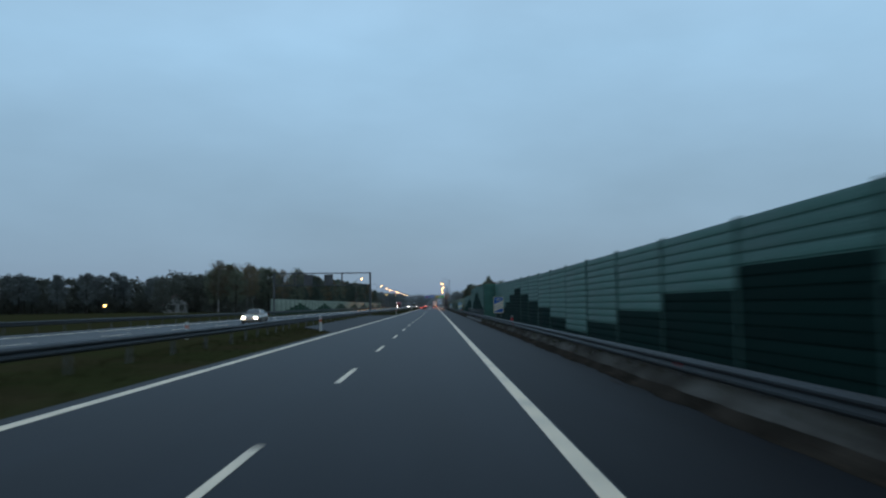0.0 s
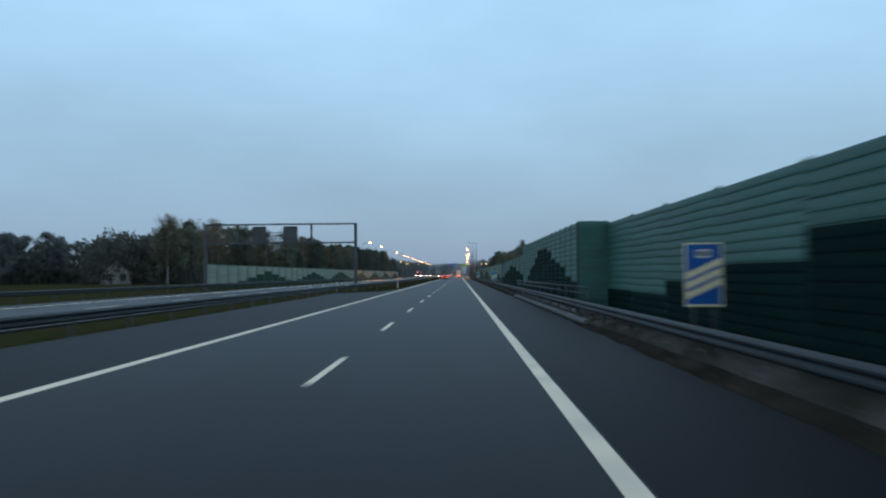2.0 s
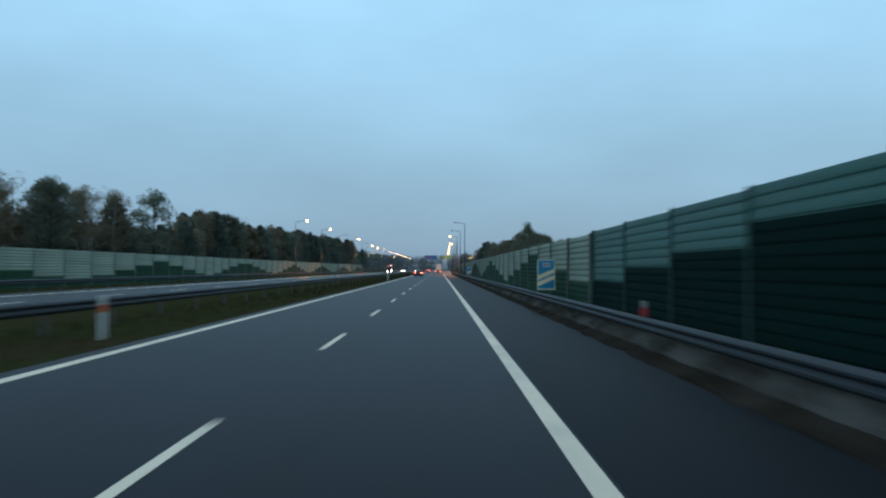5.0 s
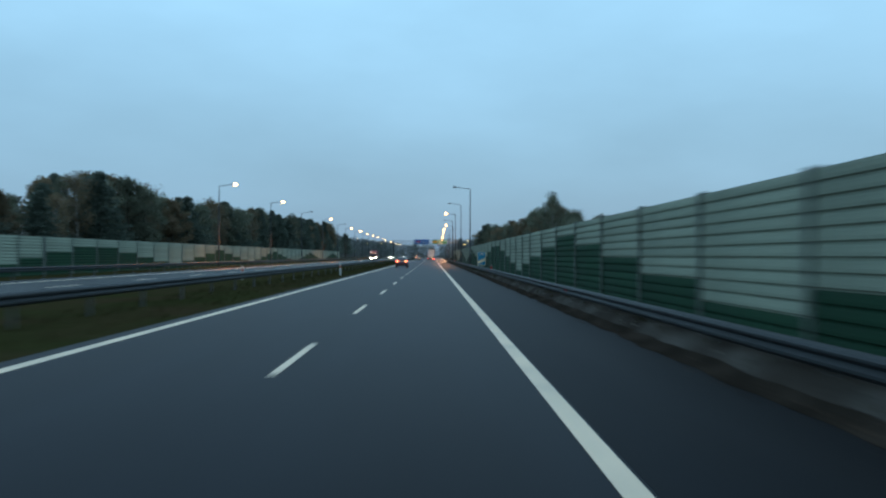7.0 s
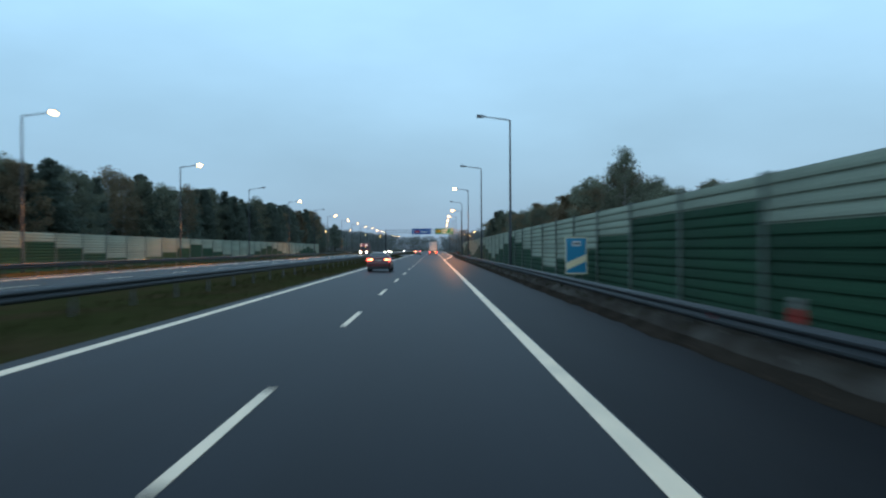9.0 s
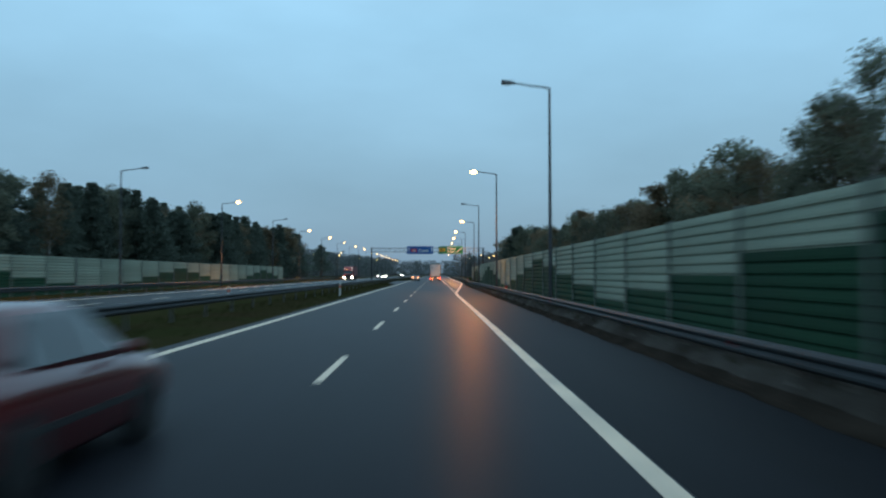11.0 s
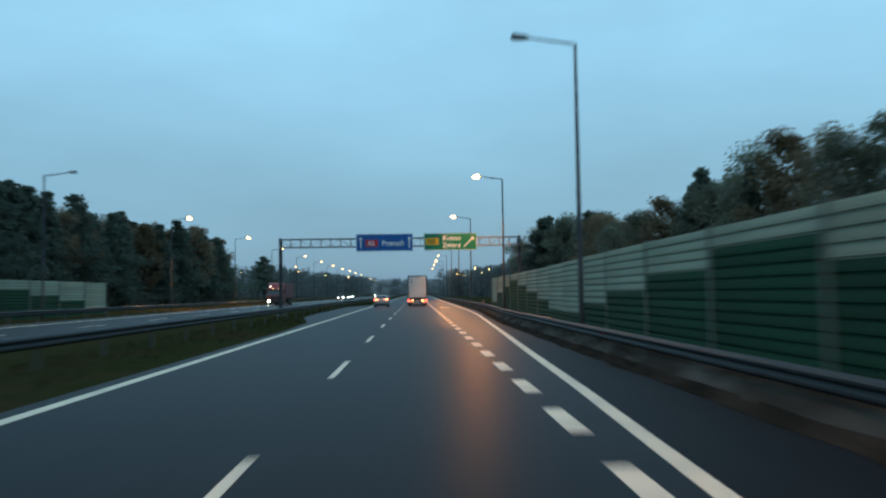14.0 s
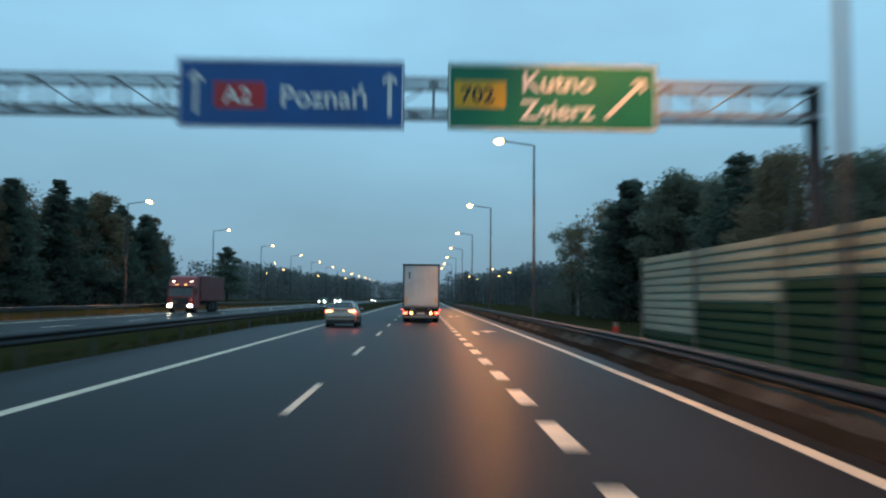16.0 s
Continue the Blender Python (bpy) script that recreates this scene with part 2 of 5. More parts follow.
mat("rubber", (0.018, 0.018, 0.018), rough=0.85, vary=0.2, scale=20, fine=90, bump=0.2)
mat("alloy", (0.35, 0.35, 0.36), rough=0.4, metal=0.8, vary=0.1, bump=0.03)
mat("tail_lit", (0.6, 0.03, 0.02), rough=0.25, vary=0.03, bump=0, emit=(1.0, 0.085, 0.05), power=11)
mat("tail_hot", (0.7, 0.3, 0.1), rough=0.25, vary=0.03, bump=0, emit=(1.0, 0.30, 0.09), power=24.0)
mat("tail_off", (0.35, 0.015, 0.015), rough=0.25, vary=0.05, bump=0)
mat("headlight", (0.9, 0.9, 0.85), rough=0.2, vary=0, bump=0, emit=(1.0, 0.86, 0.62), power=90)
mat("marker_amber", (0.8, 0.35, 0.05), rough=0.3, vary=0, bump=0, emit=(1.0, 0.45, 0.1), power=6)
mat("tarp_white", (0.62, 0.62, 0.60), rough=0.55, vary=0.08, scale=1.5, fine=25, bump=0.08, stain=(0.42, 0.41, 0.39),
    stain_scale=0.8)
mat("marker_white", (0.8, 0.8, 0.75), rough=0.3, vary=0, bump=0, emit=(1.0, 0.8, 0.6), power=9)
mat("tilt_red", (0.13, 0.022, 0.024), rough=0.6, vary=0.15, scale=1.5, fine=30, bump=0.08)
mat("lorry_red", (0.27, 0.028, 0.03), rough=0.45, vary=0.1, scale=1.5, fine=30, bump=0.03, coat=0.3)
mat("plate", (0.62, 0.60, 0.52), rough=0.4, vary=0.05, bump=0.02)
mat("plaster", (0.40, 0.39, 0.37), rough=0.9, vary=0.12, scale=2, fine=30, bump=0.2)
mat("roof_tile", (0.12, 0.07, 0.06), rough=0.85, vary=0.25, scale=3, fine=25, bump=0.4)


# ---- the land falls gently to the right, with the carriageway ----
def fall(x):
    return 0.0175 * (1.9 - min(max(x, -45.0), 40.0))


# ---- mesh helpers ----
class Geo:
    def __init__(self):
        self.v, self.f = [], []

    def add(self, verts, faces):
        n = len(self.v)
        self.v += [tuple(p) for p in verts]
        self.f += [tuple(i + n for i in q) for q in faces]
        return self

    def box(self, x0, x1, y0, y1, z0, z1):
        return self.add([(x0, y0, z0), (x1, y0, z0), (x1, y1, z0), (x0, y1, z0), (x0, y0, z1), (x1, y0, z1), (x1, y1, z1), (x0, y1, z1)],
                        [(3, 2, 1, 0), (4, 5, 6, 7), (0, 1, 5, 4), (1, 2, 6, 5), (2, 3, 7, 6), (3, 0, 4, 7)])

    def prism(self, profile, y0, y1):
        """A closed x-z profile (anticlockwise from -y) drawn out along y."""
        n = len(profile)
        v = [(x, y0, z) for x, z in profile] + [(x, y1, z) for x, z in profile]
        f = [(i, (i + 1) % n, n + (i + 1) % n, n + i) for i in range(n)]
        return self.add(v, f + [tuple(reversed(range(n))), tuple(range(n, 2 * n))])

    def slab(self, outline, z0, z1):
        """An x-y outline (anticlockwise) raised from z0 to z1."""
        n = len(outline)
        v = [(x, y, z0) for x, y in outline] + [(x, y, z1) for x, y in outline]
        f = [(i, (i + 1) % n, n + (i + 1) % n, n + i) for i in range(n)]
        return self.add(v, f + [tuple(reversed(range(n))), tuple(range(n, 2 * n))])

    def tube(self, points, radii, sides=8, caps=True):
        pts = [Vector(p) for p in points]
        if isinstance(radii, (int, float)):
            radii = [radii] * len(pts)
        rings = []
        for i, p in enumerate(pts):
            d = (pts[min(i + 1, len(pts) - 1)] - pts[max(i - 1, 0)]).normalized()
            u = d.cross(Vector((0, 0, 1)) if abs(d.z) < 0.9 else Vector((0, 1, 0))).normalized()
            w = u.cross(d)
            rings.append([p + radii[i] * (math.cos(a) * u + math.sin(a) * w) for a in (2 * math.pi * k / sides for k in range(sides))])
        f = []
        for i in range(len(rings) - 1):
            for k in range(sides):
                f.append((i * sides + k, i * sides + (k + 1) % sides, (i + 1) * sides + (k + 1) % sides, (i + 1) * sides + k))
        if caps:
            f += [tuple(reversed(range(sides))), tuple(range((len(rings) - 1) * sides, len(rings) * sides))]
        return self.add([p for r in rings for p in r], f)

    def loft(self, sections, caps=True):
        n = len(sections[0])
        f = []
        for i in range(len(sections) - 1):
            for k in range(n):
                f.append((i * n + k, i * n + (k + 1) % n, (i + 1) * n + (k + 1) % n, (i + 1) * n + k))
        if caps:
            f += [tuple(reversed(range(n))), tuple(range((len(sections) - 1) * n, len(sections) * n))]
        return self.add([p for s in sections for p in s], f)

    def ball(self, c, r, rings=6, sides=10):
        rx, ry, rz = r
        v = [(c[0], c[1], c[2] - rz)]
        for i in range(1, rings):
            a = math.pi * i / rings
            v += [(c[0] + rx * math.sin(a) * math.cos(b), c[1] + ry * math.sin(a) * math.sin(b), c[2] - rz * math.cos(a))
                  for b in (2 * math.pi * k / sides for k in range(sides))]
        v.append((c[0], c[1], c[2] + rz))
        f = [(0, 1 + (k + 1) % sides, 1 + k) for k in range(sides)]
        for i in range(rings - 2):
            for k in range(sides):
                f.append((1 + i * sides + k, 1 + i * sides + (k + 1) % sides, 1 + (i + 1) * sides + (k + 1) % sides, 1 + (i + 1) * sides + k))
        last = 1 + (rings - 2) * sides
        f += [(last + k, last + (k + 1) % sides, len(v) - 1) for k in range(sides)]
        return self.add(v, f)

    def mesh(self, name, material, smooth=False):
        me = bpy.data.meshes.new(name)
        me.from_pydata(self.v, [], self.f)
        me.materials.append(MATS[material])
        if smooth:
            me.polygons.foreach_set("use_smooth", [True] * len(me.polygons))
        me.update()
        return me


def part(name, geo, material, parent=None, label="", smooth=False, bevel=0.0):
    ob = new(name, geo.mesh(name, material, smooth) if isinstance(geo, Geo) else geo)
    if parent is not None:
        ob.parent = parent
    if bevel:
        b = ob.modifiers.new("bevel", "BEVEL")
        b.width, b.segments, b.limit_method = bevel, 2, "ANGLE"
        if smooth:
            b.harden_normals = False
    if label:
        tagged(ob, label)
    return ob


def thing(name, label, category, group="", kind="", at=(0, 0, 0), turn=0, lay=True):
    ob = new(name)
    ob.empty_display_size = 0.2
    ob.matrix_world = pose(at[0], at[1], at[2] + (fall(at[0]) if lay else 0), 0, 0, turn)
    return tagged(ob, label, category, group, kind)

# ---- ground, roads, lines ----
OPP = -0.25  # level of the opposite carriageway
gx = [(-4000, -1.0), (-400, -0.6), (-120, -0.5), (-40, -0.45), (-29, -0.40), (-22.5, -0.36), (-12.0, -0.34), (-9.5, -0.22), (-6.5, -0.05),
      (-4.6, -0.03), (6.0, -0.04), (7.2, -0.02), (9.0, 0.0), (14, -0.1), (40, -0.3), (120, -0.4), (400, -0.6), (4000, -1.0)]
gy = [-3000, -600, -150] + list(range(-60, 801, 10)) + [900, 1100, 1500, 2200, 4000]
g = Geo()
for y in gy:
    for x, z in gx:
        soft = 0.05 * noise.noise((x * 0.3, y * 0.13, 0)) if (-12 < x < -5 or abs(x) > 13) and -100 < y < 900 else 0
        g.v.append((x, y, z + soft + fall(x)))
n = len(gx)
g.f = [(j * n + i, j * n + i + 1, (j + 1) * n + i + 1, (j + 1) * n + i) for j in range(len(gy) - 1) for i in range(n - 1)]
part("ground", g, "grass", smooth=True)
tagged(bpy.data.objects["ground"], "dull autumn grass and earth along the motorway", "ground", kind="structure")


def band(geo, left, right, ys, z0, z1):
    """Adds one unbroken band along y whose edges are functions of y, with its two side faces."""
    n = len(geo.v)
    for y in ys:
        a, b = left(y), right(y)
        geo.v += [(a, y, z0 + fall(a)), (a, y, z1 + fall(a)), (b, y, z1 + fall(b)), (b, y, z0 + fall(b))]
    for i in range(len(ys) - 1):
        p, q = n + 4 * i, n + 4 * i + 4
        geo.f += [(p + 1, p + 2, q + 2, q + 1), (p, p + 1, q + 1, q), (p + 2, p + 3, q + 3, q + 2)]
    return geo


def strip(name, left, right, ys, material, z0, z1, label, category):
    return tagged(part(name, band(Geo(), left, right, ys, z0, z1), material), label, category, kind="structure")


def lerp_table(table):
    xs, zs = zip(*table)
    return lambda y: float(np.interp(y, xs, zs))


steps = list(range(-150, 601, 10)) + [700, 900, 1200, 1600]
left_edge = lerp_table([(50, -4.2), (60, -7.6), (122, -8.2), (132, -4.2), (418, -4.2), (432, -6.4), (470, -6.6), (486, -4.45)])
exit_edge = lerp_table([(330, 3.74), (356, 3.68), (366, 3.72), (373.7, 4.06), (380, 4.33), (387, 4.68), (393, 4.9), (400, 5.18), (410, 5.6), (424, 6.15), (438, 6.72), (453, 6.95), (520, 7.2), (640, 7.9), (760, 10)])
right_edge = lerp_table([(400, 6.65), (420, 6.75), (438, 7.45), (453, 7.9), (520, 8.3), (640, 9.0), (760, 11.2)])
strip("road", left_edge, right_edge, steps, "asphalt", -0.1, 0.0, "dark damp asphalt of the two-lane carriageway", "road")
strip("road_opposite", lambda y: -22.6, lambda y: -12.4, steps, "asphalt_old", -0.4, OPP,
      "greyer damp asphalt of the opposite carriageway", "road")
strip("hard_shoulder", lambda y: exit_edge(y) + 0.16, lambda y: right_edge(y) - 0.02, list(range(-150, 441, 10)), "asphalt_dark", -0.05, 0.003,
      "darker asphalt of the hard shoulder", "road")


BANK = [(-0.22, 0.008), (-0.05, 0.016), (0.08, 0.05), (0.18, 0.13), (0.28, 0.24), (0.40, 0.34), (0.60, 0.40), (0.85, 0.43), (1.2, 0.44), (1.6, 0.42), (2.35, 0.36), (3.4, 0.02)]


def bank_height(dx, y):
    """Height of the uneven earth bank dx metres beyond the road's edge."""
    z = float(np.interp(dx, *zip(*BANK))) * float(np.interp(y, (74, 84, 121, 131), (1.0, 0.25, 0.25, 1.0)))
    rough = min(1.0, max(0.0, (dx - 0.05) / 0.5)) * min(1.0, (3.4 - dx) / 0.6)
    return z + rough * (0.05 * noise.noise((dx * 1.3, y * 0.35, 4.0)) + 0.045 * noise.noise((dx * 3.5, y * 1.3, 9.0)))


def bank(name, first, last, material, label):
    """Uneven strip of earth beside the road, from one column of the section to another; its edge on the asphalt is ragged."""
    geo = Geo()
    columns = BANK[first:last + 1]
    m = len(columns)
    ys = list(range(-150, -10, 4)) + [-10 + 0.5 * k for k in range(980)] + list(range(480, 601, 4)) + [700, 900, 1200, 1600]
    for y in ys:
        for dx, z in columns:
            x = right_edge(y) + dx
            if dx < 0.5:
                x += 0.13 * noise.noise((dx, y * 0.7, 2.0)) + 0.06 * noise.noise((dx, y * 2.6, 7.0))
            geo.v.append((x, y, bank_height(dx, y) + fall(x)))
    geo.f = [(j * m + i, j * m + i + 1, (j + 1) * m + i + 1, (j + 1) * m + i) for j in range(len(ys) - 1) for i in range(m - 1)]
    tagged(part(name, geo, material, smooth=True), label, "verge", kind="structure")


bank("verge", 0, 3, "verge", "dark bare earth with a ragged edge along the hard shoulder")
bank("gravel_bank", 3, 11, "gravel_bank", "patchy grey-brown gravel bank under the guard rail")
strip("emergency_bay", lambda y: left_edge(y) + 0.02, lambda y: -3.9, list(range(50, 134, 2)), "asphalt_dark", -0.05, 0.003, "darker asphalt of the bay beside the median", "road")


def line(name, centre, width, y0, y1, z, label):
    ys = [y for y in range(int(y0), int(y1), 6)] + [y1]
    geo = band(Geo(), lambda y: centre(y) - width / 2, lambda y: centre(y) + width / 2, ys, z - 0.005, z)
    return tagged(part(name, geo, "paint_warm_white"), label, "road marking", kind="structure")


line("edge_line_left", lambda y: -3.75, 0.22, -140, 1500, 0.005, "continuous white edge line beside the median")
line("edge_line_right", exit_edge, 0.235, -140, 900, 0.005, "continuous white edge line that swings out into the exit lane")
for i, x in enumerate((-13.25, -20.75)):
    line("edge_line_opposite_%d" % (i + 1), lambda y, x=x: x, 0.22, -140, 1500, OPP + 0.005, "white edge line of the opposite carriageway")

DASH = 9.78  # far end of one lane dash; the rest follow every 12 m
lane_mesh = Geo().box(-0.065, 0.065, -4, 0, 0.0, 0.006).mesh("lane_dash", "paint_warm_white")
marks = thing("lane_line", "broken white lane line of four-metre dashes", "road marking", kind="structure", lay=False)
for k in range(-8, 90):
    part("dash", lane_mesh, "", marks).location = (0, DASH + 12 * k, fall(0))
opp_marks = thing("lane_line_opposite", "broken white lane line of the opposite carriageway", "road marking", kind="structure", lay=False)
for k in range(-8, 60):
    part("dash", lane_mesh, "", opp_marks).location = (-17, DASH + 5 + 12 * k, OPP + fall(-17))
exit_mesh = Geo().box(-0.14, 0.14, -1, 1, 0.0, 0.006).mesh("exit_dash", "paint_warm_white")
exit_marks = thing("exit_lane_line", "short broad white dashes that part off the exit lane", "road marking", kind="structure", lay=False)
for k in range(64):
    part("dash", exit_mesh, "", exit_marks).location = (3.75, 372.4 + 4.0 * k, fall(3.75) + 0.003)


def lane_arrow(y):
    """White arrow that bends right, painted in the exit lane."""
    geo = Geo()
    geo.add([(-0.12, -2.6, 0), (0.12, -2.6, 0), (0.12, 0.5, 0), (-0.12, 0.95, 0)], [(0, 1, 2, 3)])
    geo.add([(-0.12, 0.95, 0), (0.12, 0.5, 0), (0.6, 0.9, 0), (0.6, 1.5, 0)], [(0, 1, 2, 3)])
    geo.add([(0.6, 0.0, 0), (1.25, 1.2, 0), (0.6, 2.4, 0)], [(0, 1, 2)])
    ob = part("lane_arrow", geo, "paint_warm_white")
    ob.location = (4.72, y, 0.02 + fall(4.72))
    tagged(ob, "white right-bending arrow painted in the exit lane", "road marking", kind="structure")


lane_arrow(467.6)
lane_arrow(503)

# ---- right noise barrier ----
ROW = 0.23
# the wall's line: set back, close on the bridge, then out again where the exit lane begins
wall_line = lerp_table([(117.8, 8.42), (160, 8.3), (172, 8.12), (300, 8.12), (345, 8.25), (370, 8.25), (395, 8.3), (402, 8.4), (418, 9.03), (432, 9.24), (453, 9.28)])
near_line = lerp_table([(-72, 8.05), (33, 8.08), (58, 8.3), (70, 8.55), (88.4, 8.85)])
mound = lerp_table([(85, 1.0), (90, 1.4), (95, 2.4), (100, 3.1), (104, 3.4), (108, 2.6), (111, 2.1), (114, 1.4), (118, 0.9),
                    (123.4, 1.27), (130.4, 1.7), (140.9, 2.49), (146.1, 2.75), (153.1, 2.14), (161.8, 1.27)])
top_of = lerp_table([(20, 3.44), (32, 3.48), (45, 3.54), (55, 3.64), (62, 3.72), (71, 3.81), (80, 3.90), (88.3, 4.0), (117.7, 4.0), (117.9, 3.70), (130, 3.60), (136, 3.50), (146, 3.40), (163, 3.26)])


def panel_profile(thick, h):
    """A plank that bulges towards the road: a dark undercut at its foot, a short face and a long slope up to the next; the road lies towards -x."""
    return [(-thick * 0.40, 0.0), (thick * 0.5, 0.0), (thick * 0.5, h), (-thick * 0.40, h), (-thick * 0.40, h * 0.95), (-thick * 0.60, h * 0.78), (-thick * 0.78, h * 0.45),
            (-thick * 0.78, h * 0.20), (-thick * 0.40, h * 0.08)]


PANELS = {}


def panel_mesh(material, length):
    key = (material, round(length, 2))
    if key not in PANELS:
        PANELS[key] = Geo().prism(list(reversed(panel_profile(0.042 if material in ("panel_green", "panel_night") else 0.085, ROW))), 0.02, length - 0.02).mesh("panel", material)
    return PANELS[key]


POST = Geo().add([], [])
for x0, x1, y0, y1 in ((-0.11, -0.09, -0.09, 0.09), (0.09, 0.11, -0.09, 0.09), (-0.09, 0.09, -0.012, 0.012)):
    POST.box(x0, x1, y0, y1, 0.0, 1.0)
POST_MESH = {"panel_light": POST.mesh("post", "steel_post"), "panel_green": POST.mesh("post", "post_green")}


def barrier(name, line_x, edges, light, dark, label, side=1, base=-0.05, top=top_of, shade=mound, levels=None, rows=0, post_size=1.0):
    """A noise barrier of ribbed planks between steel posts along y, on a concrete plinth; levels counts the dark steps of two planks in each bay."""
    wall = thing(name, label, "noise barrier", kind="structure", at=(0, 0, fall(line_x(edges[0]))), lay=False)
    bays = len(edges) - 1
    plinth = Geo()
    for i in range(bays):
        a, length = edges[i], edges[i + 1] - edges[i]
        mid = a + length / 2
        x = line_x(mid)
        z = base + 0.30
        plinth.box(x - 0.12, x + 0.12, a + 0.01, a + length - 0.01, base - 0.5, z)
        count = rows or max(1, round((top(mid) - z) / ROW))
        lift = (top(mid) - z) / count
        for r in range(count):
            low = r < 2 * levels[i] if levels else z + (r + 0.5) * lift < shade(mid)
            ob = part("panel", panel_mesh(dark if low else light, length), "", wall)
            size = Matrix.Diagonal((1, 1, lift / ROW, 1))
            ob.matrix_local = (pose(x, a, z + r * lift) if side > 0 else pose(x, a + length, z + r * lift, 0, 0, 180)) @ size
    for i in range(bays + 1):
        a = edges[i]
        h = top(min(max(a - 0.01, edges[0]), edges[-1])) + 0.05 - base
        p = part("post", POST_MESH[light], "", wall)
        p.matrix_local = pose(line_x(a), a, base) @ Matrix.Diagonal((post_size, post_size, h, 1))
    part("plinth", plinth, "concrete", wall, "grey concrete plinth")
    return wall


# ---- guard rails ----
W = [(0.0, 0.0), (0.035, 0.03), (0.07, 0.06), (0.07, 0.10), (0.035, 0.13), (0.015, 0.155), (0.035, 0.18), (0.075, 0.21), (0.078, 0.245), (0.05, 0.285), (0.01, 0.305), (-0.02, 0.31)]


def w_profile(sign):
    """W-beam section; sign +1 bulges towards -x."""
    front = [(-sign * x, z) for x, z in W]
    back = [(-sign * x + sign * 0.006, z) for x, z in reversed(W)]
    return front + back


def guard_rail(name, path, y0, y1, sign, base, label, near=None, drop=lambda x: 0.0):
    """Steel W-beam in lapped lengths of 4 m on sigma posts; path(y) gives x."""
    rail = thing(name, label, "guard rail", kind="structure", lay=False)
    beam = Geo()
    posts = Geo()
    y = y0
    prof = w_profile(sign)
    post = Geo().box(-0.03, 0.03, -0.05, 0.05, -0.5, 0.72)
    while y < y1:
        x0, x1 = path(y), path(y + 4)
        v0 = [(x0 + px, y, base + drop(x0) + 0.44 + pz + fall(x0)) for px, pz in prof]
        v1 = [(x1 + px, y + 4.0, base + drop(x1) + 0.44 + pz + fall(x1)) for px, pz in prof]
        if near and near[0] <= y < near[1]:
            part("beam", Geo().loft([v0, v1]), "rail_steel", rail)
            p = part("post", RAIL_POST, "", rail)
            p.location = (x0 + sign * 0.12, y + 0.2, base + drop(x0) + fall(x0))
        else:
            beam.loft([v0, v1])
            posts.add([(x0 + sign * 0.12 + vx, y + 0.2 + vy, base + drop(x0) + vz + fall(x0)) for vx, vy, vz in post.v], post.f)
        y += 4.0
    if beam.v:
        tagged(part("beams", beam, "rail_steel", rail), kind="stuff")
        tagged(part("posts", posts, "zinc_dark", rail), kind="stuff")
    return rail


RAIL_POST = Geo().box(-0.03, 0.03, -0.05, 0.05, -0.5, 0.72).mesh("rail_post", "zinc_dark")
rail_right = lerp_table([(404, 7.0), (424, 7.2), (438, 7.85), (446, 8.25), (520, 8.8), (640, 9.5), (760, 11.7)])
guard_rail("guard_rail_right", rail_right, -80, 700, 1, 0.0, "galvanised steel guard rail along the hard shoulder", near=(-20, 480))
rail_median = lerp_table([(36, -6.85), (60, -8.6), (120, -8.6), (144, -6.85)])
guard_rail("guard_rail_median", rail_median, -80, 760, -1, 0.0, "galvanised steel guard rail in the grassy median", near=(-20, 480), drop=lambda x: 0.09 * (x + 6.85))
guard_rail("guard_rail_opposite", lambda y: -23.4, -80, 760, -1, OPP, "galvanised steel guard rail of the opposite carriageway", near=(60, 480))

# bridge edge: kerb, and tube rails over the beam
kerb = thing("bridge_kerb", "pale grey stone kerb along the bridge edge", "kerb", kind="structure", at=(0, 0, fall(7)), lay=False)
kerb_mesh = Geo().prism([(0, -0.1), (0.28, -0.1), (0.28, 0.14), (0.04, 0.14), (0, 0.10)], 0.01, 0.99).mesh("kerb_stone", "kerb_stone")
for y in range(82, 118):
    part("kerb_stone", kerb_mesh, "", kerb).location = (6.72, y, 0)
strip("edging", lambda y: 6.70, lambda y: 6.84, list(range(-80, 83, 6)), "verge", -0.05, 0.03, "thin stone edging flush with the hard shoulder", "edging")
railing = thing("bridge_railing", "grey tubular railing along the bridge edge", "railing", kind="structure", at=(0, 0, fall(7)), lay=False)
for z in (1.0, 1.24):
    part("rail", Geo().tube([(7.2, 84, z), (7.2, 121, z)], 0.035), "zinc_dark", railing, smooth=True)
post_mesh = Geo().tube([(0, 0, 0), (0, 0, 1.24)], 0.03).mesh("railing_post", "zinc_dark")
for y in range(84, 122, 3):
    part("post", post_mesh, "", railing).location = (7.2, y, 0)


# ---- delineators and reflectors ----
def delineator(x, y, z, on_rail=False):
    post = thing("delineator", ("white marker post with a red reflector on the guard rail" if on_rail else "white marker post with an orange band in the median grass"),
                 "marker post", "marker posts", at=(x, y, z))
    h = 0.36 if on_rail else 1.0
    prof = [(-0.06, -0.05), (0.06, -0.05), (0.075, 0.0), (0.06, 0.05), (-0.06, 0.05), (-0.075, 0.0)]
    part("body", Geo().slab(prof, 0, h), "post_grey" if on_rail else "post_white", post, bevel=0.008)
    part("reflector", Geo().slab([(px * 1.08, py * 1.12) for px, py in prof], h * (0.04 if on_rail else 0.62), h * (0.58 if on_rail else 0.8)),
         "post_red" if on_rail else "band_orange", post, "red reflector" if on_rail else "dull orange band")


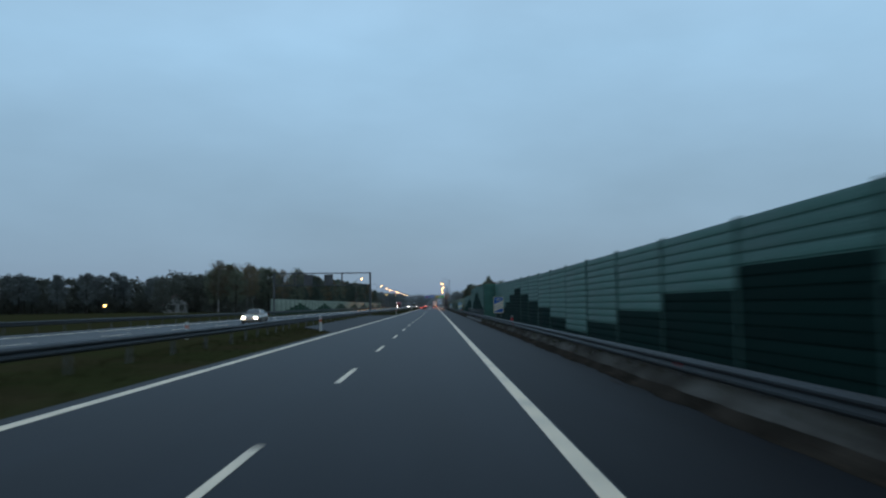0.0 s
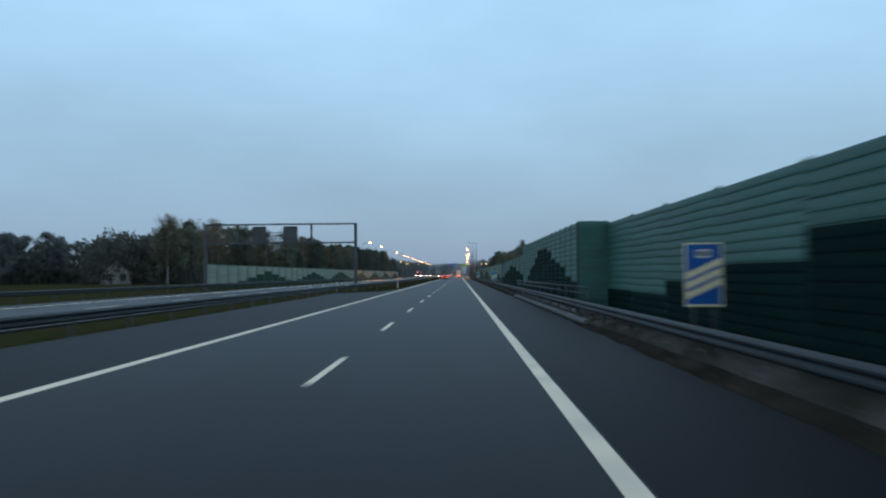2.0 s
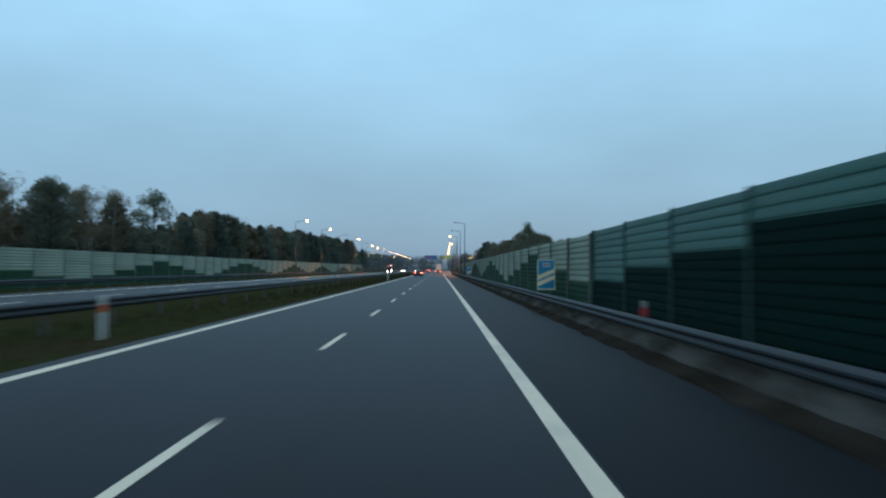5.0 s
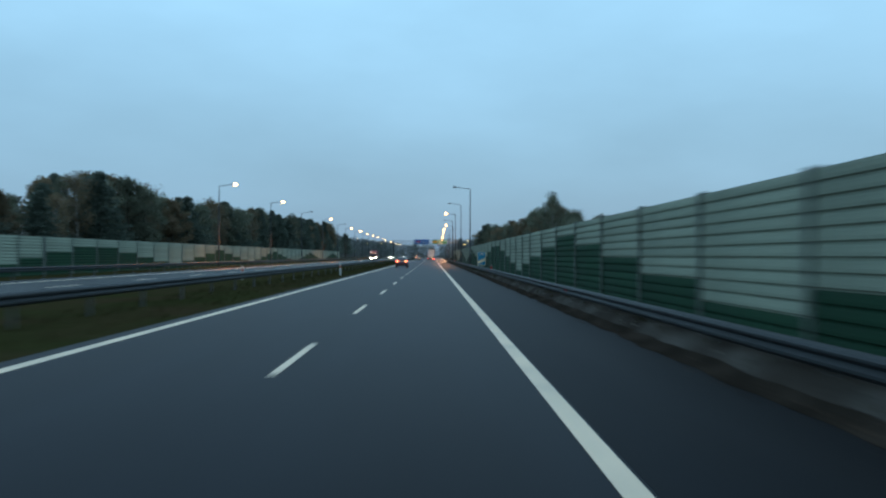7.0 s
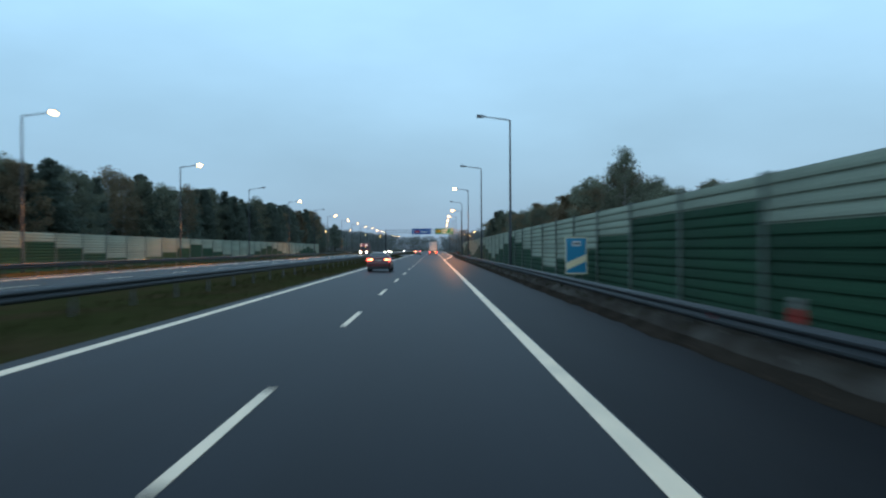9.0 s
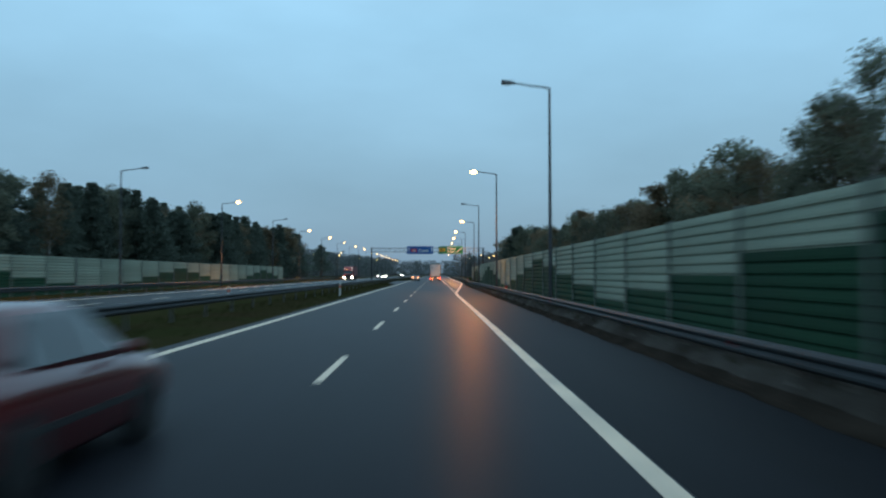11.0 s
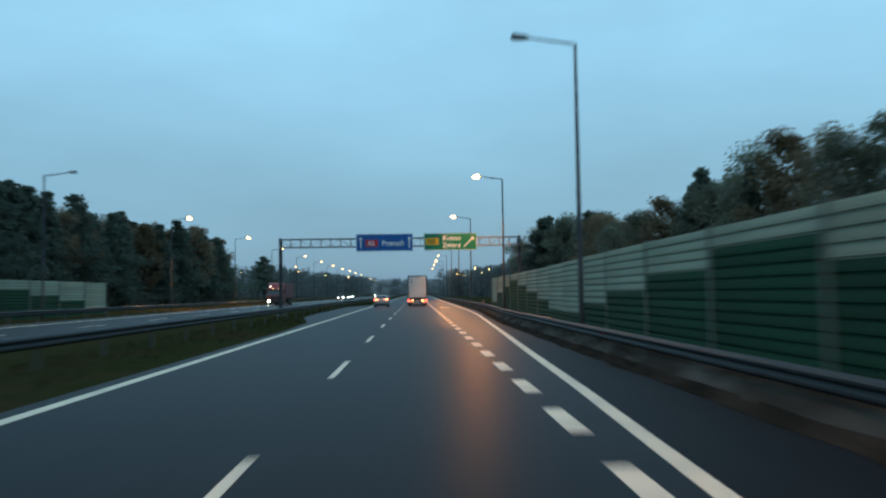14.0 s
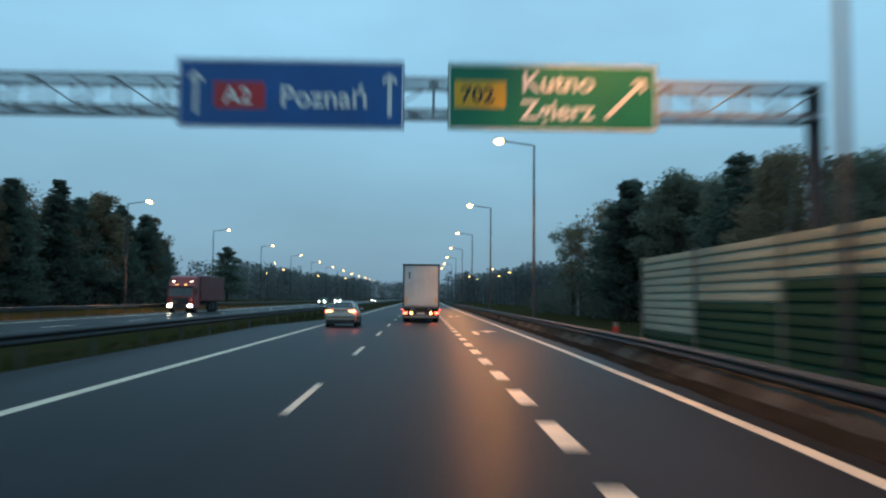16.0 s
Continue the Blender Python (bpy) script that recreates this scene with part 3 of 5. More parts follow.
for y in (-48.5, 51.5, 151.2, 251.6, 352.5):
    delineator(-5.15, y, -0.04)
for y in (45.5, 146.0, 246.2, 346.5):
    delineator(-11.8, y, -0.33)
for y in (51.5, 151.2, 251.3, 352.0, 452.3):
    delineator(rail_right(y) + 0.06, y, 0.74, True)
for i, y in enumerate((16, 50, 85.6, 119.2, 168, 214.6, 254.4, 307, 329, 360.1, 396, 436, 472)):
    r = thing("rail_reflector", "small red reflector fixed in the guard rail's groove", "reflector", "rail reflectors", at=(rail_right(y) - 0.03, y, 0.59))
    part("bracket", Geo().box(-0.01, 0.03, -0.01, 0.0, -0.05, 0.05), "zinc_dark", r)
    part("lens", Geo().slab([(-0.055, -0.014), (0.055, -0.014), (0.055, -0.01), (-0.055, -0.01)], -0.045, 0.045), "reflector_red", r, "red lens")


# ---- countdown boards ----
def countdown(x, y, stripes, z):
    b = thing("countdown_board", "blue exit countdown board with %s pale diagonal stripe%s" % (("one", "two", "three")[stripes - 1], "s" if stripes > 1 else ""),
              "road sign", "countdown boards", at=(x, y, 0))
    for dx in (-0.22, 0.22):
        part("post", Geo().tube([(dx, 0.05, -0.3), (dx, 0.05, z + 1.3)], 0.03), "zinc", b, smooth=True)
    w, h = 0.42, 1.42
    board = part("board", Geo().box(-w, w, -0.02, 0.02, z, z + h), "headlit_cyan" if stripes < 3 else "sign_blue", b, bevel=0.006)
    for x0, x1, z0, z1 in ((-w, w, z, z + 0.05), (-w, w, z + h - 0.03, z + h), (-w, -w + 0.035, z + 0.05, z + h - 0.03), (w - 0.035, w, z + 0.05, z + h - 0.03)):
        part("border", Geo().box(x0, x1, -0.026, -0.0215, z0, z1), "headlit_white", board)
    for k in range(stripes):
        z0 = z + 0.16 + (0.22 * k if stripes == 3 else 0.30 * k)
        t = 0.27 if stripes == 1 else 0.20 if stripes == 2 else 0.15
        part("stripe", Geo().prism([(-w + 0.035, z0), (w - 0.035, z0 + 0.34), (w - 0.035, z0 + 0.34 + t), (-w + 0.035, z0 + t)], -0.026, -0.0215), "headlit_white", board)
    plate = part("distance_panel", Geo().box(-0.16, 0.16, -0.026, -0.0215, z + h - 0.33, z + h - 0.15), "sign_white", board, "small white panel")
    for k in range(3):
        part("bar", Geo().box(-0.13 + 0.095 * k, -0.065 + 0.095 * k, -0.031, -0.0265, z + h - 0.30, z + h - 0.18), "sign_black", plate)


countdown(7.78, 71.4, 3, 1.05)
countdown(7.5, 171.2, 2, 0.85)
countdown(7.5, 271.1, 1, 0.82)


# ---- street lamps ----
def street_lamp(x, y, z, arm, lit):
    lamp = thing("street_lamp", "tall grey steel street lamp" + (", lit orange" if lit else ", unlit") + (", at the junction ahead" if y > 660 else ", behind the guard rail" if x > 0 else ", beside the opposite carriageway"),
                 "street lamp", "street lamps", at=(x, y, z))
    h = 11.1
    d = 1 if arm > 0 else -1
    part("pole", Geo().tube([(0, 0, -0.3), (0, 0, 0.9), (0, 0, 0.95), (0, 0, h)], [0.115, 0.115, 0.10, 0.055], 10), "pole_grey", lamp, smooth=True)
    part("arm", Geo().tube([(0, 0, h - 0.06), (d * 0.12, 0, h + 0.03), (arm * 0.5, 0, h + 0.15), (arm * 0.82, 0, h + 0.26)], [0.05, 0.045, 0.04, 0.035], 8), "pole_grey", lamp, smooth=True)
    a = arm * 0.78
    e = arm + d * 0.22
    head = Geo().loft([[(a, s * 0.06, h + 0.24 + t) for s, t in ((-1, -0.04), (1, -0.04), (1, 0.05), (-1, 0.05))],
                       [(a + d * 0.2, s * 0.15, h + 0.28 + t) for s, t in ((-1, -0.06), (1, -0.06), (0.7, 0.08), (-0.7, 0.08))],
                       [(e - d * 0.1, s * 0.15, h + 0.34 + t) for s, t in ((-1, -0.06), (1, -0.06), (0.7, 0.07), (-0.7, 0.07))],
                       [(e, s * 0.08, h + 0.35 + t) for s, t in ((-1, -0.04), (1, -0.04), (0.7, 0.03), (-0.7, 0.03))]])
    part("head", head, "zinc_dark", lamp, bevel=0.012)
    c = (a + e) / 2 + d * 0.06
    part("lens", Geo().ball((c, 0, h + 0.235), (0.32, 0.24, 0.18 if lit else 0.06) if y < 520 else (0.25, 0.20, 0.15)), "lamp_lit" if lit else "lamp_glass", lamp, "glowing lens" if lit else "", smooth=True)
    if lit and y < (600 if x > 0 else 560):
        ld = bpy.data.lights.new("lamp_light", "SPOT")
        ld.energy, ld.color, ld.spot_size, ld.spot_blend, ld.shadow_soft_size = 3300 if x > 0 else 6500, (1.0, 0.35, 0.075), radians(80 if x > 0 else 52), 0.7, 0.15
        # the beam is far wider along the road than across it
        new("lamp_light", ld).matrix_world = Matrix.Translation((x + c, y, z + h - 0.12 + fall(x))) @ Matrix.Diagonal((1, 12 if x > 0 else 20, 1, 1))
    return lamp


RIGHT_LAMPS = [(298.2, 0), (333.1, 0), (367.9, 1), (403, 0), (439.0, 1), (474, 1), (508, 1), (543, 1), (578, 1), (613, 1), (648, 1), (685, 1)]
LEFT_LAMPS = [(297.1, 1), (332.6, 1), (367, 0), (402, 1), (436.3, 0), (474.5, 1), (510, 1), (544.6, 1), (580, 1), (615, 1), (650, 1), (685, 1), (720, 1), (755, 1), (790, 1), (830, 1), (870, 1), (910, 1)]
lamp_line = lerp_table([(367, 7.58), (403, 7.85), (439.5, 8.98), (474, 8.7), (700, 10.8)])
for y, lit in RIGHT_LAMPS:
    street_lamp(max(lamp_line(y), rail_right(y) + 0.22), y, 0.0, -2.2, lit)
for y, lit in LEFT_LAMPS:
    street_lamp(-26.95 if y < 460 else -28.65, y, -0.4, 2.3, lit)

# lamps of the junction ahead and one in the fields
for x, y in ((-44, 668), (-60, 690), (-52, 730), (-75, 720), (-66, 770), (-48, 800), (-40, 850)):
    street_lamp(x, y, -0.4, 2.2, 1)
for x, y in ((26, 672), (33, 690), (34, 735), (52, 700), (24, 760), (30, 800)):
    street_lamp(x, y, -0.3, -2.2, 1)


# ---- gantries ----
def lettering(name, words, height, at, material, parent, squeeze=1.0):
    """Words with the built-in font, as a mesh that faces -y."""
    curve = bpy.data.curves.new(name, "FONT")
    curve.body, curve.size, curve.extrude, curve.align_x, curve.align_y = words, height, 0.004, "LEFT", "BOTTOM_BASELINE"
    curve.offset = height * 0.018
    curve.resolution_u = 3
    tmp = bpy.data.objects.new(name, curve)
    scene.collection.objects.link(tmp)
    bpy.context.view_layer.update()
    me = bpy.data.meshes.new_from_object(tmp.evaluated_get(bpy.context.evaluated_depsgraph_get()))
    bpy.data.objects.remove(tmp)
    me.materials.clear()
    me.materials.append(MATS[material])
    ob = new(name, me)
    ob.parent = parent
    ob.matrix_local = pose(*at, 90, 0, 0) @ Matrix.Diagonal((squeeze, 1, 1, 1))
    return ob


def sign_arrow(parent, x, z, length, lean, width, y):
    """White arrow, leaning by lean degrees to the right."""
    w = width
    pts = [(-w / 2, -length / 2), (w / 2, -length / 2), (w / 2, length / 2 - w * 1.6), (w * 1.6, length / 2 - w * 2.4), (w * 1.6, length / 2 - w * 1.3), (0, length / 2),
           (-w * 1.6, length / 2 - w * 1.3), (-w * 1.6, length / 2 - w * 2.4), (-w / 2, length / 2 - w * 1.6)]
    c, s = math.cos(radians(lean)), math.sin(radians(lean))
    prof = [(x + px * c + pz * s, z - px * s + pz * c) for px, pz in pts]
    return part("arrow", Geo().prism(prof, y, y + 0.004), "sign_white", parent, "white arrow")


def sign_board(name, label, x0, x1, z0, z1, y, colour, parent):
    b = part(name, Geo().box(x0, x1, y, y + 0.06, z0, z1), colour, parent, label)
    e = 0.035
    for a0, a1, c0, c1 in ((x0 + 0.02, x1 - 0.02, z0 + 0.02, z0 + 0.02 + e), (x0 + 0.02, x1 - 0.02, z1 - 0.02 - e, z1 - 0.02),
                           (x0 + 0.02, x0 + 0.02 + e, z0 + 0.02 + e, z1 - 0.02 - e), (x1 - 0.02 - e, x1 - 0.02, z0 + 0.02 + e, z1 - 0.02 - e)):
        part("border", Geo().box(a0, a1, y - 0.004, y, c0, c1), "sign_white", b)
    return b


def sign_gantry():
    gan = thing("sign_gantry", "grey steel truss gantry carrying blue and green direction signs", "gantry", at=(0.1, 443.85, 0), lay=False)
    x0, x1, zb, zt = -10.1, 10.80, 5.84, 6.54
    for x in (x0, x1):
        part("leg", Geo().box(x - 0.13, x + 0.13, -0.17, 0.17, -0.4, zt + 0.12), "pole_grey", gan, bevel=0.02)
        part("foot", Geo().box(x - 0.45, x + 0.45, -0.45, 0.45, -0.5, 0.0), "concrete", gan, bevel=0.03)
    for y in (-0.35, 0.35):
        for z in (zb, zt):
            part("chord", Geo().box(x0, x1, y - 0.05, y + 0.05, z - 0.05, z + 0.05), "gantry_zinc", gan)
    step = (x1 - x0) / 24
    for k in range(25):
        x = x0 + step * k
        for y in (-0.35, 0.35):
            part("upright", Geo().box(x - 0.025, x + 0.025, y - 0.025, y + 0.025, zb + 0.05, zt - 0.05), "gantry_zinc", gan)
        if k < 24:
            a, b = (zb + 0.05, zt - 0.05) if k % 2 else (zt - 0.05, zb + 0.05)
            part("brace", Geo().tube([(x, -0.35, a), (x + step, -0.35, b)], 0.02, 6), "gantry_zinc", gan)
            part("tie", Geo().tube([(x, -0.35, zb), (x + step, 0.35, zb)], 0.018, 6), "gantry_zinc", gan)
    f = -0.5
    bl = sign_board("blue_sign", "blue motorway direction sign with white lettering", -3.50, 1.44, 5.40, 6.91, f, "sign_blue", gan)
    lettering("inscription", "Pozna\u0144", 0.66, (-1.28, f - 0.006, 5.87), "sign_white", bl, 0.98)
    num = part("number_panel", Geo().box(-2.70, -1.60, f - 0.006, f, 5.81, 6.40), "sign_red", bl, "red road number panel")
    lettering("number", "A2", 0.50, (-2.50, f - 0.012, 5.93), "sign_white", num, 1.05)
    sign_arrow(bl, -3.10, 6.16, 0.95, 0, 0.10, f - 0.006)
    sign_arrow(bl, 1.12, 6.16, 0.95, 0, 0.10, f - 0.006)
    gr = sign_board("green_sign", "green direction sign with white lettering", 2.40, 7.02, 5.42, 6.90, f, "sign_green", gan)
    lettering("inscription", "Kutno", 0.60, (4.02, f - 0.006, 6.29), "sign_white", gr, 1.06)
    lettering("inscription", "Zgierz", 0.60, (4.00, f - 0.006, 5.67), "sign_white", gr, 1.04)
    num = part("number_panel", Geo().box(2.54, 3.68, f - 0.006, f, 5.90, 6.50), "sign_yellow", gr, "yellow road number panel")
    lettering("number", "702", 0.48, (2.67, f - 0.012, 6.03), "sign_black", num, 1.05)
    sign_arrow(gr, 6.33, 6.15, 1.22, 45, 0.11, f - 0.006)
    for x in (-3.0, -1.0, 1.0, 2.9, 4.6, 6.4):
        part("bracket", Geo().box(x - 0.03, x + 0.03, f + 0.06, -0.30, 5.62, 6.6), "gantry_zinc", gan)


sign_gantry()


def display_gantry():
    """Gantry over the opposite carriageway, seen from behind."""
    gan = thing("display_gantry", "dark steel gantry with two display boxes over the opposite carriageway", "gantry", at=(0.12, 145.5, 0), lay=False)
    x0, x1, zb, zt = -27.0, -9.65, 5.47, 7.63
    for x in (x0, x1):
        part("leg", Geo().box(x - 0.16, x + 0.16, -0.16, 0.16, -0.6, zt + 0.09), "zinc_dark", gan, bevel=0.02)
        part("foot", Geo().box(x - 0.45, x + 0.45, -0.45, 0.45, -0.7, 0.0), "concrete", gan, bevel=0.03)
    for z in (zb, zt):
        part("beam", Geo().box(x0 + 0.16, x1 - 0.16, -0.1, 0.1, z - 0.09, z + 0.09), "zinc_dark", gan, bevel=0.015)
    for x in (-23.3, -14.75):
        part("upright", Geo().box(x - 0.11, x + 0.11, -0.09, 0.09, zb + 0.09, zt - 0.09), "zinc_dark", gan, bevel=0.01)
    for x in (-20.85, -17.2):
        box = part("display", Geo().box(x - 0.78, x + 0.78, 0.12, 0.42, zb + 0.10, zt - 0.22), "zinc_dark", gan, "grey display box", bevel=0.02)
        for k in range(5):
            part("rib", Geo().box(x - 0.7, x + 0.7, 0.09, 0.12, zb + 0.3 + 0.3 * k, zb + 0.34 + 0.3 * k), "zinc", box)
    for z in (zb + 0.5, zb + 0.9, zb + 1.25):
        part("walkway_rail", Geo().tube([(x0 + 0.2, 0.5, z), (-17.6, 0.5, z)], 0.025, 6), "zinc_dark", gan)
    part("walkway", Geo().box(x0 + 0.2, -15.6, 0.15, 0.8, zb + 0.02, zb + 0.07), "zinc_dark", gan)
    for x in (-26.5, -24.5, -22.4, -20.1, -18.0):
        part("walkway_post", Geo().box(x - 0.02, x + 0.02, 0.48, 0.52, zb + 0.07, zb + 1.27), "zinc_dark", gan)


display_gantry()


# ---- vehicles ----
def wheel(parent, x, y, r, w, side, rim="alloy"):
    """Tyre, rim and hub as parts of one wheel; side +1 faces +x."""
    t = Geo()
    prof = [(0.62, -0.5), (0.9, -0.5), (1.0, -0.32), (1.0, 0.32), (0.9, 0.5), (0.62, 0.5)]
    n = 20
    rings = [[(x + w * b, y + r * a * math.cos(2 * math.pi * k / n), r + r * a * math.sin(2 * math.pi * k / n)) for a, b in prof] for k in range(n)]
    t.add([p for loop in rings for p in loop], [(6 * k + i, 6 * k + i + 1, 6 * ((k + 1) % n) + i + 1, 6 * ((k + 1) % n) + i) for k in range(n) for i in range(5)])
    tyre = part("wheel", t, "rubber", parent, "black tyre", smooth=True)
    d = Geo()
    face = x + side * w * 0.38
    d.add([(face - side * 0.03, y, r)] + [(face, y + 0.64 * r * math.cos(2 * math.pi * k / n), r + 0.64 * r * math.sin(2 * math.pi * k / n)) for k in range(n)],
          [(0, 1 + k, 1 + (k + 1) % n) for k in range(n)])
    for k in range(7):
        a = 2 * math.pi * k / 7
        c, s = math.cos(a), math.sin(a)
        d.add([(face + side * 0.012, y + u * c - v * s, r + u * s + v * c) for u, v in ((0.1 * r, -0.03), (0.6 * r, -0.022), (0.6 * r, 0.022), (0.1 * r, 0.03))], [(0, 1, 2, 3)])
    part("rim", d, rim, tyre, "alloy rim")


def ring(y, z0, z1, z2, w0, w1, w2, crown=0.02):
    """One body section: sill, belt and top, as a closed loop of twelve points."""
    return [(-w0 * 0.92, y, z0), (w0 * 0.92, y, z0), (w0, y, z0 + 0.06), (w1, y, z1 - 0.12), (w1, y, z1), (w2, y, z2 - 0.03), (w2 * 0.9, y, z2), (w2 * 0.3, y, z2 + crown),
            (-w2 * 0.3, y, z2 + crown), (-w2 * 0.9, y, z2), (-w2, y, z2 - 0.03), (-w1, y, z1), (-w1, y, z1 - 0.12), (-w0, y, z0 + 0.06)]


def car(name, label, paint, at, turn, tail, head, group="", silver=False):
    """Saloon, 4.45 m long, its rear at y = 0."""
    c = thing(name, label, "car", group, at=at, turn=turn)
    W1, L = 0.86, 4.45
    lower = [ring(0.0, 0.36, 0.62, 0.66, 0.70, 0.76, 0.72, 0.0), ring(0.05, 0.30, 0.66, 0.80, 0.76, 0.81, 0.74, 0.0), ring(0.12, 0.27, 0.70, 1.00, 0.79, 0.83, 0.74, 0.01),
             ring(0.22, 0.25, 0.74, 1.04, 0.81, 0.845, 0.76, 0.02), ring(0.55, 0.22, 0.76, 1.03, 0.83, W1, 0.78, 0.02), ring(1.2, 0.20, 0.76, 0.95, 0.84, W1, 0.82, 0.0),
             ring(2.6, 0.20, 0.74, 0.92, 0.84, W1, 0.82, 0.0), ring(3.15, 0.20, 0.73, 0.93, 0.84, W1, 0.79, 0.02), ring(3.9, 0.22, 0.68, 0.84, 0.82, 0.84, 0.72, 0.03),
             ring(4.25, 0.26, 0.60, 0.72, 0.76, 0.79, 0.66, 0.02), ring(4.41, 0.32, 0.52, 0.58, 0.66, 0.70, 0.58, 0.0)]
    part("body", Geo().loft(lower), paint, c, smooth=True, bevel=0.0)

    def roof_ring(y, z0, zr, w0, wr):
        return [(-w0, y, z0), (w0, y, z0), (w0 - (w0 - wr) * 0.5, y, (z0 + zr) / 2), (wr, y, zr - 0.04), (wr * 0.8, y, zr), (-wr * 0.8, y, zr), (-wr, y, zr - 0.04), (-(w0 - (w0 - wr) * 0.5), y, (z0 + zr) / 2)]

    part("cabin", Geo().loft([roof_ring(0.5, 0.96, 1.0, 0.76, 0.72), roof_ring(0.85, 0.93, 1.22, 0.79, 0.64), roof_ring(1.2, 0.92, 1.38, 0.80, 0.57), roof_ring(1.75, 0.90, 1.43, 0.80, 0.56),
                              roof_ring(2.3, 0.90, 1.42, 0.80, 0.56), roof_ring(2.6, 0.90, 1.34, 0.80, 0.58), roof_ring(3.0, 0.90, 1.12, 0.79, 0.66), roof_ring(3.3, 0.88, 0.95, 0.76, 0.72)]), paint, c, smooth=True)
    # panes, set just proud of the cabin
    part("rear_window", Geo().add([(-0.66, 0.575, 1.075), (0.66, 0.575, 1.075), (0.50, 1.16, 1.375), (-0.50, 1.16, 1.375), (0, 0.555, 1.08), (0, 1.15, 1.39)], [(0, 4, 5, 3), (4, 1, 2, 5)]), "car_glass", c, "dark rear window", smooth=True)
    part("windscreen", Geo().add([(-0.68, 3.25, 1.02), (-0.50, 2.52, 1.40), (0.50, 2.52, 1.40), (0.68, 3.25, 1.02)], [(0, 1, 2, 3)]), "car_glass", c, "dark windscreen")
    for s in (-1, 1):
        for ya, yb, yc, yd in ((0.98, 1.72, 1.72, 1.28), (1.80, 2.88, 2.45, 1.80)):
            q = [(s * 0.812, ya, 0.97), (s * 0.812, yb, 0.96), (s * 0.625, yc, 1.35), (s * 0.625, yd, 1.35)]
            part("side_window", Geo().add(q, [(0, 1, 2, 3) if s > 0 else (3, 2, 1, 0)]), "car_glass", c, "dark side window")
        part("mirror", Geo().ball((s * 0.95, 2.72, 0.98), (0.10, 0.06, 0.075)), paint, c, smooth=True)
        part("bumper_strip", Geo().box(s * 0.855 - 0.012, s * 0.855 + 0.012, 0.75, 3.35, 0.47, 0.53), "plastic_black", c)
        for y in (0.93, 3.44):
            part("wheel_arch", Geo().tube([(s * 0.70, y, 0.31), (s * 0.866, y, 0.31)], 0.355, 20), "plastic_black", c)
            wheel(c, s * 0.775, y, 0.305, 0.20, s)
    # rear: lights, plate, bumper
    for s in (-1, 1):
        lamp = part("tail_light", Geo().loft([[(s * 0.44, 0.075, 0.80), (s * 0.44, 0.085, 0.955), (s * 0.78, 0.10, 0.955), (s * 0.80, 0.095, 0.80)][::s],
                                              [(s * 0.44, 0.16, 0.80), (s * 0.44, 0.16, 0.955), (s * 0.80, 0.20, 0.955), (s * 0.835, 0.20, 0.80)][::s]]), "tail_lit" if tail else "tail_off", c, "red tail light")
        if tail:
            for k, m in ((0.53, "tail_hot"), (0.70, "tail_hot" if silver else "tail_lit")):
                part("bulb", Geo().ball((s * k, 0.078, 0.875), (0.060, 0.012, 0.050)), m, lamp, "glowing lamp", smooth=True)
        hl = part("headlight", Geo().loft([[(s * 0.42, 4.36, 0.56), (s * 0.42, 4.34, 0.69), (s * 0.68, 4.28, 0.71), (s * 0.70, 4.30, 0.58)][::s],
                                           [(s * 0.42, 4.2, 0.56), (s * 0.42, 4.2, 0.69), (s * 0.72, 4.15, 0.71), (s * 0.74, 4.15, 0.58)][::s]]), "lamp_glass", c, "clear headlight")
        if head:
            part("bulb", Geo().ball((s * 0.56, 4.36, 0.63), (0.16, 0.05, 0.12)), "headlight", hl, "glowing lamp", smooth=True)
    part("garnish", Geo().box(-0.44, 0.44, 0.07, 0.13, 0.90, 0.955), "tail_off" if silver else "plastic_black", c, "dark red strip between the lights")
    plate = part("plate", Geo().box(-0.26, 0.26, 0.062, 0.085, 0.77, 0.885), "plate", c, "pale plate with plain dark bars")
    for k in range(6):
        part("bar", Geo().box(-0.2 + 0.07 * k, -0.165 + 0.07 * k, 0.056, 0.0615, 0.80, 0.855), "plastic_black", plate)
    part("bumper", Geo().loft([[(-0.74, -0.05, 0.40), (0.74, -0.05, 0.40), (0.74, -0.05, 0.60), (-0.74, -0.05, 0.60)], [(-0.84, 0.10, 0.32), (0.84, 0.10, 0.32), (0.84, 0.10, 0.64), (-0.84, 0.10, 0.64)],
                               [(-0.865, 0.45, 0.32), (0.865, 0.45, 0.32), (0.865, 0.45, 0.60), (-0.865, 0.45, 0.60)]]), paint, c, bevel=0.025)
    part("bumper_strip", Geo().box(-0.78, 0.78, -0.062, -0.02, 0.56, 0.605), "plastic_black", c, "black rubbing strip")
    part("valance", Geo().box(-0.76, 0.76, -0.055, 0.4, 0.20, 0.43), "plastic_black", c, bevel=0.02)
    part("exhaust", Geo().tube([(-0.45, -0.03, 0.27), (-0.45, 0.4, 0.27)], 0.03), "zinc_dark", c)
    return c


car("silver_saloon", "silver four-door saloon with its tail lights lit, in the overtaking lane", "car_silver_warm", (-2.42, 469.8, 0), 0, True, False, silver=True)
car("red_saloon", "dark red saloon with its tail lights lit, in the overtaking lane", "car_red", (-1.95, 298, 0), 0, True, False)
for x, y, paint in ((-15.1, 79.5, "car_silver_warm"), (-18.9, 600, "car_dark"), (-18.9, 632, "car_silver_warm"), (-15.2, 720, "car_dark")):
    car("oncoming_car", "%s car with its headlights on, on the opposite carriageway" % ("silver" if paint == "car_silver_warm" else "dark"), paint, (x, y, OPP), 180, False, True, "oncoming cars")


